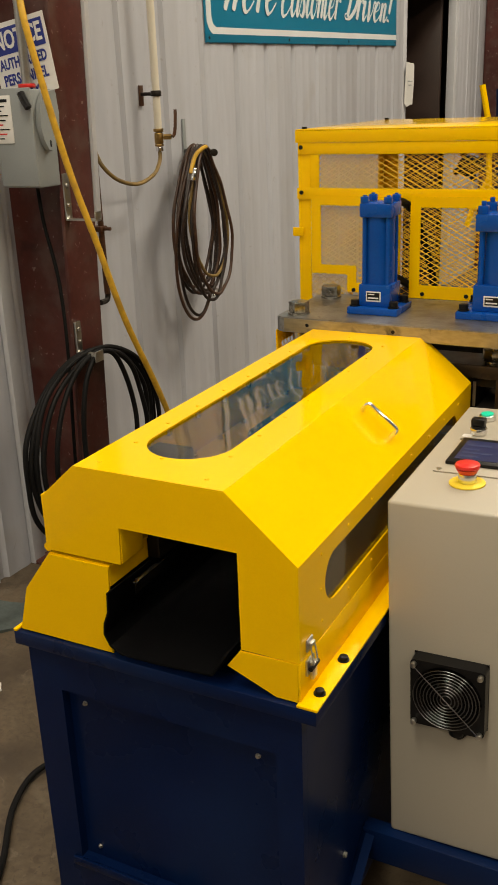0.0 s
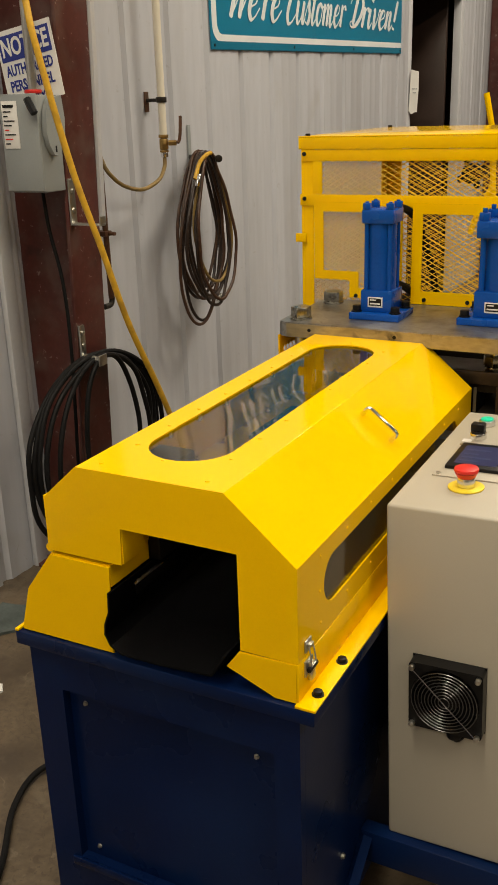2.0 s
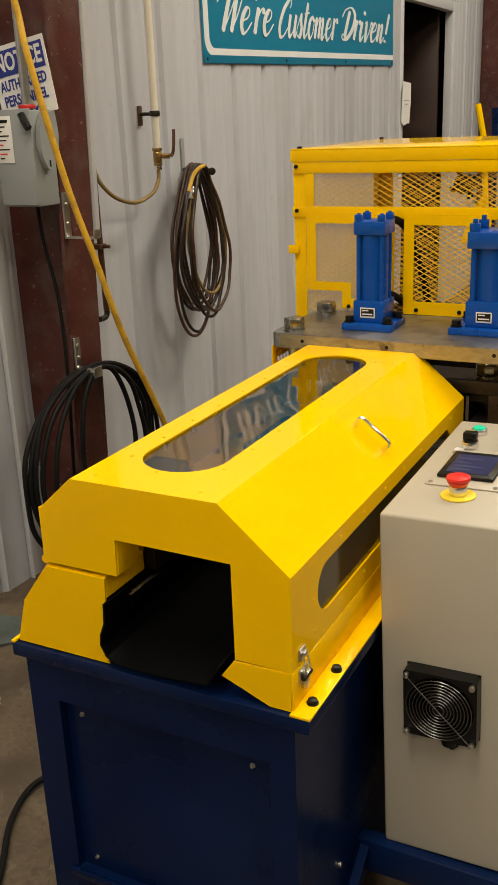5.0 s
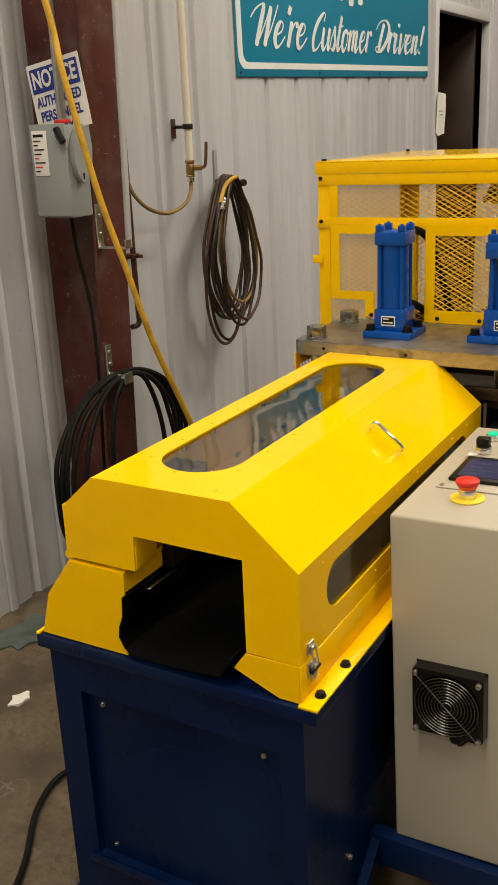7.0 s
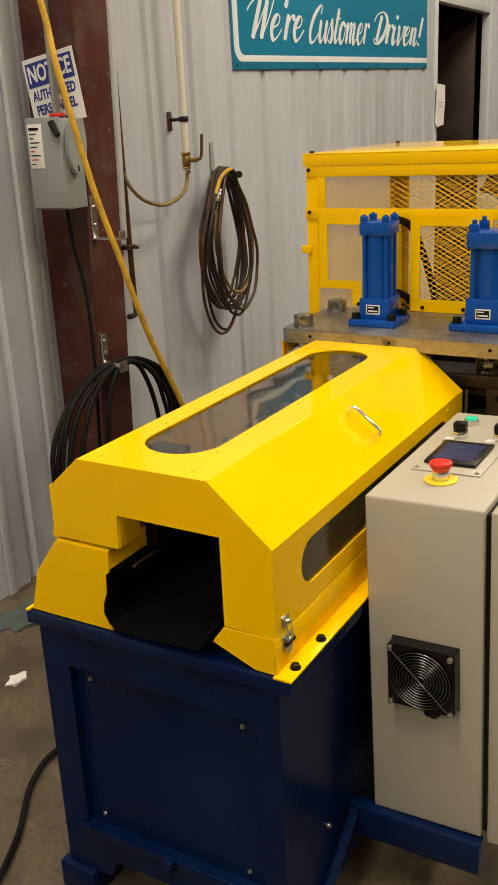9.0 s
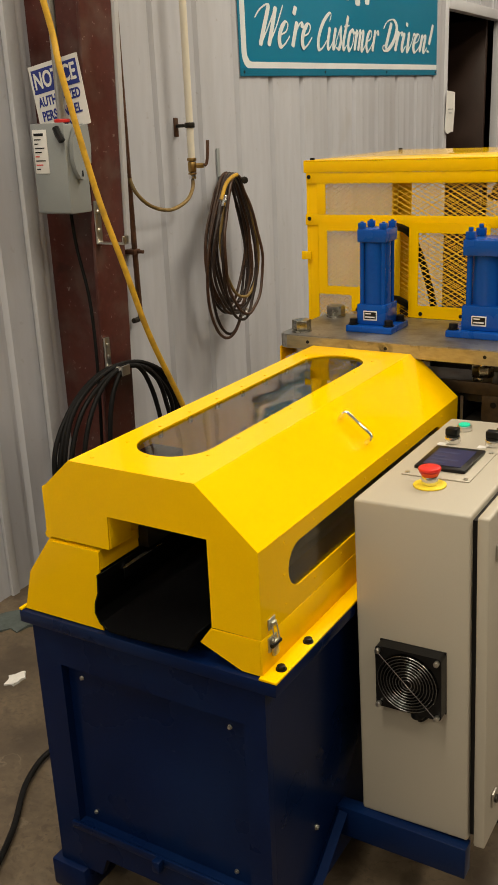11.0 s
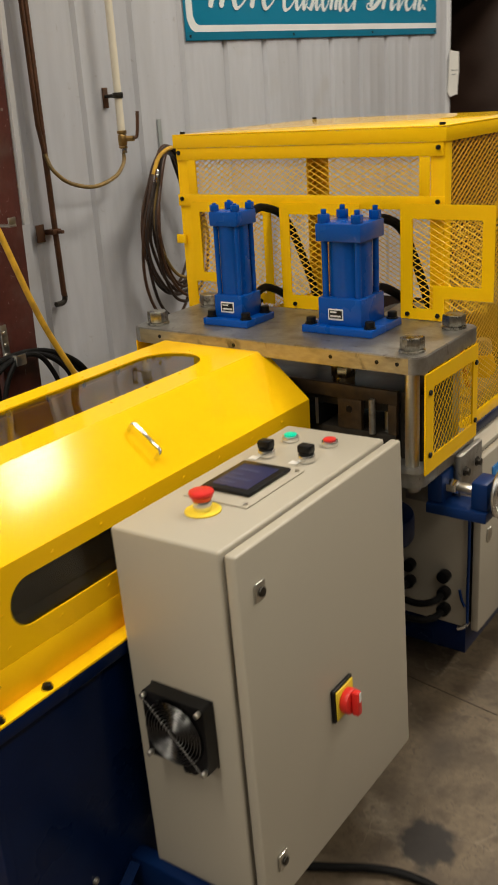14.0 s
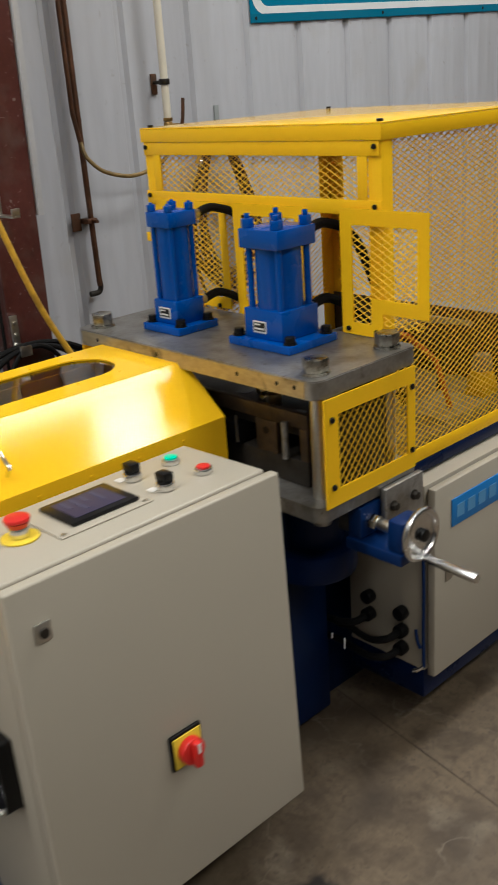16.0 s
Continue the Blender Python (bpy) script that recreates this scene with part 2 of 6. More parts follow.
def finish(bm, material, smooth=True):
    bmesh.ops.recalc_face_normals(bm, faces=bm.faces)
    me = bpy.data.meshes.new("mesh")
    bm.to_mesh(me)
    bm.free()
    me.materials.append(material)
    if smooth:
        me.shade_smooth()
        me.set_sharp_from_angle(angle=radians(32))
    return me


def part(name, bm, material, parent, label=""):
    o = ORIGIN[parent.name]
    bmesh.ops.translate(bm, vec=-o, verts=bm.verts)
    ob = new(name, finish(bm, material))
    ob.parent = parent
    ORIGIN[ob.name] = o
    return tagged(ob, label)


def solid(name, bm, material, label="", category="", group="", kind="", at=None):
    o = Vector(at) if at else Vector((0, 0, 0))
    bmesh.ops.translate(bm, vec=-o, verts=bm.verts)
    ob = new(name, finish(bm, material))
    ob.location = o
    ORIGIN[ob.name] = o
    return tagged(ob, label, category, group, kind)


def box(x0, x1, y0, y1, z0, z1, bevel=0.0, bm=None, seg=2):
    t = bmesh.new()
    bmesh.ops.create_cube(t, size=1)
    bmesh.ops.scale(t, vec=(abs(x1 - x0), abs(y1 - y0), abs(z1 - z0)), verts=t.verts)
    bmesh.ops.translate(t, vec=((x0 + x1) / 2, (y0 + y1) / 2, (z0 + z1) / 2), verts=t.verts)
    if bevel:
        bmesh.ops.bevel(t, geom=t.edges[:], offset=bevel, segments=seg, affect="EDGES", profile=0.5)
    return join(bm, t)


def join(bm, t):
    if bm is None:
        return t
    me = bpy.data.meshes.new("tmp")
    t.to_mesh(me)
    t.free()
    bm.from_mesh(me)
    bpy.data.meshes.remove(me)
    return bm


def rod(p, q, r, n=20, bm=None, r2=None, bevel=0.0):
    p, q = Vector(p), Vector(q)
    t = bmesh.new()
    bmesh.ops.create_cone(t, cap_ends=True, segments=n, radius1=r, radius2=r if r2 is None else r2, depth=(q - p).length)
    if bevel:
        rim = [e for e in t.edges if abs(e.verts[0].co.z - e.verts[1].co.z) < 1e-6 and len(e.link_faces) == 2]
        bmesh.ops.bevel(t, geom=rim, offset=bevel, segments=2, affect="EDGES", profile=0.5)
    m = (q - p).to_track_quat("Z", "Y").to_matrix().to_4x4()
    bmesh.ops.transform(t, matrix=Matrix.Translation((p + q) / 2) @ m, verts=t.verts)
    return join(bm, t)


def smooth_path(points, steps=8, closed=False):
    """A Catmull-Rom line through the points."""
    p = [Vector(a) for a in points]
    n = len(p)
    out = []
    for i in range(n if closed else n - 1):
        a, b, c, d = (p[(i + j) % n] if closed else p[min(max(i + j, 0), n - 1)] for j in (-1, 0, 1, 2))
        for s in range(steps):
            u = s / steps
            out.append(0.5 * (2 * b + (c - a) * u + (2 * a - 5 * b + 4 * c - d) * u * u + (3 * b - a - 3 * c + d) * u ** 3))
    if not closed:
        out.append(p[-1])
    return out


def tube(points, r, n=10, bm=None, closed=False):
    p = [Vector(a) for a in points]
    t = bmesh.new()
    count = len(p)
    rings = []
    up = Vector((0, 0, 1))
    for i in range(count):
        a, b = (p[i - 1], p[(i + 1) % count]) if closed else (p[max(i - 1, 0)], p[min(i + 1, count - 1)])
        d = (b - a).normalized()
        if abs(d.dot(up)) > 0.95:
            up = Vector((0, 1, 0)) if abs(d.y) < 0.9 else Vector((1, 0, 0))
        s = d.cross(up).normalized()
        up = s.cross(d).normalized()
        rings.append([t.verts.new(p[i] + r * (math.cos(2 * math.pi * j / n) * s + math.sin(2 * math.pi * j / n) * up)) for j in range(n)])
    for i in range(count if closed else count - 1):
        a, b = rings[i], rings[(i + 1) % count]
        for j in range(n):
            t.faces.new((a[j], a[(j + 1) % n], b[(j + 1) % n], b[j]))
    if not closed:
        t.faces.new(rings[0])
        t.faces.new(rings[-1])
    return join(bm, t)


def plate(outer, holes, place, thick, bm=None):
    """A flat sheet with holes. outer and holes are lists of (u, v); place maps (u, v, w) to the world; it is thick along w."""
    t = bmesh.new()
    edges = []
    for loop in [outer, *holes]:
        vs = [t.verts.new((u, v, 0)) for u, v in loop]
        edges += [t.edges.new((vs[i], vs[(i + 1) % len(vs)])) for i in range(len(vs))]
    bmesh.ops.triangle_fill(t, edges=edges, use_beauty=True, use_dissolve=False)
    bmesh.ops.dissolve_limit(t, angle_limit=0.01, verts=t.verts, edges=t.edges)
    faces = t.faces[:]
    ret = bmesh.ops.extrude_face_region(t, geom=faces)
    for v in [g for g in ret["geom"] if isinstance(g, bmesh.types.BMVert)]:
        v.co.z += thick
    for v in t.verts:
        v.co = Vector(place(*v.co))
    return join(bm, t)


def stadium(u0, u1, v0, v1, n=10, r=None):
    """A slot with rounded ends, along u."""
    r = (v1 - v0) / 2 if r is None else r
    out = []
    for cu, cv, a0 in ((u1 - r, v1 - r, 0), (u0 + r, v1 - r, 90), (u0 + r, v0 + r, 180), (u1 - r, v0 + r, 270)):
        for i in range(n + 1):
            a = radians(a0 + 90 * i / n)
            c = (cu + r * math.cos(a), cv + r * math.sin(a))
            if not out or abs(c[0] - out[-1][0]) + abs(c[1] - out[-1][1]) > 1e-6:
                out.append(c)
    if abs(out[0][0] - out[-1][0]) + abs(out[0][1] - out[-1][1]) < 1e-6:
        out.pop()
    return out


def at_x(x):
    return lambda u, v, w: (x + w, u, v)


def at_y(y):
    return lambda u, v, w: (u, y + w, v)


def at_z(z):
    return lambda u, v, w: (u, v, z + w)


def extrude_y(profile, y0, y1, thick, bm=None):
    """A bent sheet: an open profile of (x, z) carried along y, with thickness to its left side."""
    t = bmesh.new()
    n = len(profile)
    p = [Vector((a, b)) for a, b in profile]
    off = []
    for i in range(n):
        dirs = []
        if i > 0:
            dirs.append((p[i] - p[i - 1]).normalized())
        if i < n - 1:
            dirs.append((p[i + 1] - p[i]).normalized())
        nm = sum((Vector((-d.y, d.x)) for d in dirs), Vector((0, 0))).normalized()
        c = max(nm.dot(Vector((-dirs[0].y, dirs[0].x))), 0.3)
        off.append(p[i] + nm * thick / c)
    loop = p + off[::-1]
    a = [t.verts.new((q.x, y0, q.y)) for q in loop]
    b = [t.verts.new((q.x, y1, q.y)) for q in loop]
    m = len(loop)
    for i in range(m):
        j = (i + 1) % m
        t.faces.new((a[i], a[j], b[j], b[i]))
    for i in range(n - 1):
        t.faces.new((a[i], a[i + 1], a[m - 2 - i], a[m - 1 - i]))
        t.faces.new((b[i], b[i + 1], b[m - 2 - i], b[m - 1 - i]))
    return join(bm, t)


def lattice(u0, u1, v0, v1, place, long_way, short_way, width=0.0022, thick=0.0015, bm=None, lean=0.0012):
    """Expanded metal: two families of slanting strands, cut to a rectangle; each strand's upper edge leans back along w."""
    t = bmesh.new()
    slope = short_way / long_way
    k = math.hypot(1, slope)
    for sign in (1, -1):
        s = slope * sign
        lo = min(v0 - s * (u1 - u0), v0)
        hi = max(v1, v1 - s * (u1 - u0))
        c = lo - (lo - v0) % short_way
        while c < hi:
            near, far = (v0, v1) if s > 0 else (v1, v0)
            ua = max(u0, u0 + (near - c) / s)
            ub = min(u1, u0 + (far - c) / s)
            if ub - ua > 0.002:
                va, vb = c + s * (ua - u0), c + s * (ub - u0)
                nu, nv = -s / k * width / 2, width / 2 / k
                w = 0.0005 * sign
                q = [(ua - nu, va - nv, w - lean / 2), (ub - nu, vb - nv, w - lean / 2), (ub + nu, vb + nv, w + lean / 2), (ua + nu, va + nv, w + lean / 2)]
                f = [t.verts.new(place(a, b, d)) for a, b, d in q]
                g = [t.verts.new(place(a, b, d + thick)) for a, b, d in q]
                t.faces.new(f)
                t.faces.new(g[::-1])
                for i in range(4):
                    t.faces.new((f[i], f[(i + 1) % 4], g[(i + 1) % 4], g[i]))
            c += short_way
    return join(bm, t)


def hexbolt(x, y, z, r, h, axis="z", bm=None, washer=True):
    """A hex head standing on (x, y, z) along an axis such as "z", "x" or "-y"."""
    d = {"z": (0, 0, 1), "x": (1, 0, 0), "-y": (0, -1, 0), "-x": (-1, 0, 0), "-z": (0, 0, -1)}[axis]
    p, d = Vector((x, y, z)), Vector(d)
    if washer:
        bm = rod(p, p + d * h * 0.18, r * 1.25, 18, bm)
    return rod(p + d * h * 0.15, p + d * h, r, 6, bm, bevel=r * 0.12)


def letters(text, size, material, parent, place, width=None, shear=0.0, height_scale=1.0, depth=0.0008, align="CENTER", name="lettering", fat=0.0, fit=None):
    """Raised writing as a mesh under parent. place maps (u, v, w) to the world."""
    cu = bpy.data.curves.new("writing", "FONT")
    cu.body, cu.size, cu.extrude, cu.align_x, cu.align_y, cu.shear, cu.resolution_u, cu.offset = text, size, depth, align, "CENTER", shear, 3, fat
    ob = new("writing", cu)
    bpy.context.view_layer.update()
    me = bpy.data.meshes.new_from_object(ob.evaluated_get(bpy.context.evaluated_depsgraph_get()))
    bpy.data.objects.remove(ob)
    bm = bmesh.new()
    bm.from_mesh(me)
    bpy.data.meshes.remove(me)
    lo, hi = min(v.co.x for v in bm.verts), max(v.co.x for v in bm.verts)
    k = width / (hi - lo) if width else 1
    if fit:
        u0, u1, v0, v1 = fit
        low, top = min(v.co.y for v in bm.verts), max(v.co.y for v in bm.verts)
        for v in bm.verts:
            v.co = Vector(place(u0 + (u1 - u0) * (v.co.x - lo) / (hi - lo), v0 + (v1 - v0) * (v.co.y - low) / (top - low), v.co.z))
        return part(name, bm, material, parent)
    for v in bm.verts:
        v.co = Vector(place((v.co.x - (lo + hi) / 2) * k, v.co.y * height_scale, v.co.z))
    return part(name, bm, material, parent)


# ---------------------------------------------------------------- the hall
WX = -1.80          # inner face of the long wall
bm = box(-6, 12, -9, 14, -0.12, 0.0)
floor = solid("floor", bm, CONCRETE, "worn stained brown-grey concrete workshop floor", "floor", kind="structure")


def corrugated(y0, y1, z0, z1, x):
    """Ribbed wall sheet with a broad rib every foot and small ribs between."""
    step, first = 0.274, 3.768
    prof = [(0.0, 0.0), (0.012, -0.014), (0.030, -0.014), (0.042, 0.0), (0.098, 0.0), (0.108, 0.0022), (0.128, 0.0022), (0.138, 0.0), (0.176, 0.0), (0.186, 0.0022), (0.206, 0.0022), (0.216, 0.0)]
    t = bmesh.new()
    pts = []
    i0 = math.floor((y0 - first) / step)
    for i in range(i0, math.ceil((y1 - first) / step) + 1):
        for a, d in prof:
            y = first + i * step + a
            if y0 < y < y1:
                pts.append((y, d))
    pts = [(y0, pts[0][1]), *pts, (y1, pts[-1][1])]
    for za, zb in ((z0, z1),):
        lo = [t.verts.new((x + d, y, za)) for y, d in pts]
        hi = [t.verts.new((x + d, y, zb)) for y, d in pts]
        lob = [t.verts.new((x - 0.06, y, za)) for y, d in (pts[0], pts[-1])]
        hib = [t.verts.new((x - 0.06, y, zb)) for y, d in (pts[0], pts[-1])]
        for i in range(len(pts) - 1):
            t.faces.new((lo[i], lo[i + 1], hi[i + 1], hi[i]))
        t.faces.new((lob[0], hib[0], hib[1], lob[1]))
        t.faces.new((lo[0], hi[0], hib[0], lob[0]))
        t.faces.new((lo[-1], lob[1], hib[1], hi[-1]))
        t.faces.new([*lo[::-1], lob[0], lob[1]])
        t.faces.new([*hi, hib[1], hib[0]])
    return t


DOOR = (5.95, 7.00, 1.962)
for a, b, c, d in ((-9, DOOR[0] - 0.06, 0.0, CEILING), (DOOR[1] + 0.06, 14, 0.0, CEILING), (DOOR[0] - 0.06, DOOR[1] + 0.06, DOOR[2] + 0.06, CEILING)):
    solid("wall_west", corrugated(a, b, c, d, WX), WALL, "off-white ribbed metal wall sheet", "wall", kind="structure")
bm = box(WX - 0.05, WX + 0.004, DOOR[0] - 0.06, DOOR[0], 0, DOOR[2] + 0.06, 0.003)
box(WX - 0.05, WX + 0.004, DOOR[1], DOOR[1] + 0.06, 0, DOOR[2] + 0.06, 0.003, bm)
box(WX - 0.05, WX + 0.006, DOOR[0], DOOR[1], DOOR[2], DOOR[2] + 0.06, 0.003, bm)
solid("trim", bm, TRIM, "off-white metal trim round the doorway", "trim", kind="structure")
# the room behind the doorway; its gloom is put into the wall colour
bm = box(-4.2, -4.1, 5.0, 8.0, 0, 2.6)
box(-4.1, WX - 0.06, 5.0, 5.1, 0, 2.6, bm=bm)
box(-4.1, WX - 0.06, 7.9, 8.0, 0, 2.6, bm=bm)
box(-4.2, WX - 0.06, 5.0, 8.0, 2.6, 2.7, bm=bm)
solid("wall_back_room", bm, DOORBROWN, "walls of the unlit room behind the doorway, gloom put into their dark brown", "wall", kind="structure")
leaf = thing("door_1", (WX - 0.08, DOOR[1] - 0.02, 0), "dark bronze door standing open inward", "door", kind="structure")
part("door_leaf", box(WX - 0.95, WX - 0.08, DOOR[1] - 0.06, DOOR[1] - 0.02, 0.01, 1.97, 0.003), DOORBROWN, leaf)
part("door_handle", rod((WX - 0.88, DOOR[1] - 0.06, 1.0), (WX - 0.88, DOOR[1] - 0.12, 1.0), 0.02, 12, bevel=0.004), ZINC, leaf)
bm = box(12, 12.1, -9, 14, 0, CEILING)
solid("wall_east", bm, HALL, "plain grey hall wall", "wall", kind="structure")
bm = box(-6, 12, 14, 14.1, 0, CEILING)
solid("wall_north", bm, HALL, "plain grey hall wall", "wall", kind="structure")
bm = box(-6, 12, -9.1, -9, 0, CEILING)
solid("wall_south", bm, HALL, "plain grey hall wall", "wall", kind="structure")
bm = box(-6, 12, -9, 14, CEILING, CEILING + 0.1)
solid("ceiling", bm, CEIL, "plain white hall ceiling", "ceiling", kind="structure")

for lx, ly, lw, ll, watts in LAMPS:
    lamp = thing("ceiling_light", (lx, ly, CEILING), "long white fluorescent high-bay ceiling light, switched on", "ceiling light", "ceiling lights", kind="")
    bm = box(lx - lw / 2 - 0.01, lx + lw / 2 + 0.01, ly - ll / 2 - 0.01, ly + ll / 2 + 0.01, CEILING - 0.12, CEILING - 0.05, 0.01)
    part("housing", bm, WHITE, lamp)
    for q in (-0.4, 0.4):
        part("hanger", rod((lx, ly + q * ll, CEILING - 0.05), (lx, ly + q * ll, CEILING), 0.006, 8), ZINC, lamp)
    data = bpy.data.lights.new("tubes", "AREA")
    data.shape, data.size, data.size_y, data.energy, data.color = "RECTANGLE", lw, ll, watts, LAMP_COLOUR
    light = new("lamp", data)
    light.matrix_world = pose(lx, ly, CEILING - 0.125)

# ---------------------------------------------------------------- building columns


def column(y0, y1, name):
    c = thing(name, (WX, (y0 + y1) / 2, 0), "dark red primed tapered steel building column against the wall", "column", "building columns")
    ym = (y0 + y1) / 2

    def taper(bm):
        for v in bm.verts:
            if v.co.x > WX + 0.1:
                v.co.x += 0.032 * (v.co.z - 1.10)
        return bm

    part("inner_flange", taper(box(-1.557, -1.545, y0, y1, 0.012, CEILING, 0.002)), PRIMER, c)
    part("outer_flange", box(WX + 0.006, WX + 0.018, y0 + 0.095, y1 + 0.05, 0.012, CEILING, 0.002), PRIMER, c)
    part("web", taper(box(WX + 0.004, -1.558, y0 + 0.083, y0 + 0.094, 0.012, CEILING, 0.001)), PRIMER, c)
    part("base_plate", box(WX + 0.01, -1.55, y0 - 0.02, y1 + 0.02, 0, 0.012, 0.002), PRIMER, c)
    return c


COL = (2.285, 2.420)
for y0, y1, d in ((2.262, 2.312, 0.022), (2.318, 2.345, 0.012), (2.02, 2.05, 0.016)):
    solid("trim", box(WX + 0.003, WX + d, y0, y1, 0.001, CEILING - 0.001, 0.003), TRIM, "white vertical wall trim beside the column", "trim", kind="structure")
bm = box(-1.605, -1.538, 2.4245, 2.443, 1.045, CEILING - 0.001, 0.002)
for v in bm.verts:
    v.co.x += 0.032 * (v.co.z - 1.10)
solid("trim", bm, TRIM, "white sheet trim strip beside the column", "trim", kind="structure")
column(*COL, "column")
column(7.74, 7.92, "column")

# ---------------------------------------------------------------- long banner on the wall
SIGN = (3.543, 5.745)
TILT_S = math.atan2(0.046, SIGN[1] - SIGN[0])


def on_sign(u, v, w):
    """u along the banner from its near end, v up from its lower edge, w out of the wall."""
    return (WX + 0.004 + w, SIGN[0] + u * math.cos(TILT_S) - v * math.sin(TILT_S), 1.546 + u * math.sin(TILT_S) + v * math.cos(TILT_S))


SW, SH = SIGN[1] - SIGN[0], 1.05
banner = thing("banner", (WX, SIGN[0], 1.546), "teal company banner with white script and border on the wall", "banner")
part("sheet", plate([(0, 0), (SW, 0), (SW, SH), (0, SH)], [], on_sign, 0.003), TEAL, banner)
part("hem", plate([(0.002, 0.002), (SW - 0.002, 0.002), (SW - 0.002, 0.030), (0.002, 0.030)], [], lambda u, v, w: on_sign(u, v, w + 0.0034), 0.0008), TEALEDGE, banner)
corner = [(radians(180 + 90 * i / 6)) for i in range(7)]
band = [(0.012, SH - 0.02)] + [(0.072 + 0.060 * math.cos(q), 0.088 + 0.060 * math.sin(q)) for q in corner] + [(SW - 0.004, 0.030), (SW - 0.004, 0.056)]
band += [(0.090 + 0.040 * math.cos(q), 0.094 + 0.040 * math.sin(q)) for q in corner[::-1]] + [(0.046, SH - 0.02)]
part("border", plate(band, [], lambda u, v, w: on_sign(u, v, w + 0.0034), 0.0006), BANNERWHITE, banner)
PEN = {}


def glyph(name, advance, *strokes):
    """Brush strokes of one letter: x-height 1, upright; the pen presses on the way down."""
    PEN[name] = (advance, strokes)


glyph("W", 1.42, ((-0.25, 1.05), (-0.02, 1.38), (0.35, 1.60), (0.48, 1.48), (0.40, 0.7), (0.34, 0.0)), ((0.34, 0.0), (0.66, 0.75), (0.92, 1.55)), ((0.92, 1.55), (0.90, 0.75), (0.86, 0.0)), ((0.86, 0.0), (1.18, 0.75), (1.40, 1.65)))
glyph("C", 0.92, ((0.92, 1.25), (0.98, 1.55), (0.78, 1.62), (0.32, 1.15), (0.10, 0.5), (0.22, 0.02), (0.55, 0.05), (0.95, 0.5)))
glyph("D", 1.12, ((0.50, 1.45), (0.42, 0.8), (0.35, 0.1)), ((-0.12, 1.1), (0.08, 1.48), (0.6, 1.62), (1.02, 1.25), (0.98, 0.6), (0.6, 0.08), (0.2, 0.0), (0.08, 0.22), (0.38, 0.28)))
glyph("e", 0.70, ((0.05, 0.45), (0.43, 0.6), (0.50, 0.88), (0.30, 1.0), (0.09, 0.7), (0.06, 0.3), (0.24, 0.0), (0.48, 0.1), (0.74, 0.45)))
glyph("r", 0.62, ((0.15, 1.05), (0.12, 0.5), (0.10, 0.0)), ((0.12, 0.45), (0.30, 0.9), (0.48, 1.02), (0.56, 0.8)))
glyph("u", 0.84, ((0.08, 1.0), (0.06, 0.35), (0.20, 0.02), (0.42, 0.2), (0.60, 0.6)), ((0.62, 1.0), (0.58, 0.35), (0.68, 0.02), (0.86, 0.3)))
glyph("s", 0.58, ((0.0, 0.3), (0.28, 1.08), (0.34, 0.75), (0.46, 0.4), (0.34, 0.04), (0.06, 0.12)))
glyph("t", 0.56, ((0.28, 1.6), (0.20, 0.9), (0.14, 0.3), (0.26, 0.02), (0.50, 0.25)), ((0.0, 1.08), (0.52, 1.16)))
glyph("o", 0.72, ((0.40, 1.0), (0.13, 0.8), (0.07, 0.3), (0.28, 0.0), (0.52, 0.3), (0.54, 0.8), (0.36, 1.0), (0.50, 0.84), (0.74, 0.86)))
glyph("m", 1.18, ((0.08, 1.0), (0.06, 0.0)), ((0.06, 0.4), (0.30, 0.95), (0.44, 0.85), (0.42, 0.0)), ((0.42, 0.4), (0.66, 0.95), (0.80, 0.85), (0.78, 0.2), (0.90, 0.0), (1.16, 0.3)))
glyph("n", 0.82, ((0.08, 1.0), (0.06, 0.0)), ((0.06, 0.4), (0.32, 0.95), (0.46, 0.85), (0.44, 0.2), (0.56, 0.0), (0.80, 0.3)))
glyph("i", 0.42, ((0.10, 1.0), (0.06, 0.3), (0.18, 0.0), (0.40, 0.3)), ((0.20, 1.55), (0.16, 1.36)))
glyph("v", 0.68, ((0.02, 0.9), (0.14, 1.0), (0.19, 0.3), (0.26, 0.0), (0.52, 0.5), (0.58, 1.0), (0.72, 0.9)))
glyph("!", 0.34, ((0.20, 1.6), (0.12, 0.45)), ((0.10, 0.14), (0.09, 0.0)))
glyph("'", 0.26, ((0.14, 1.65), (0.08, 1.30)))


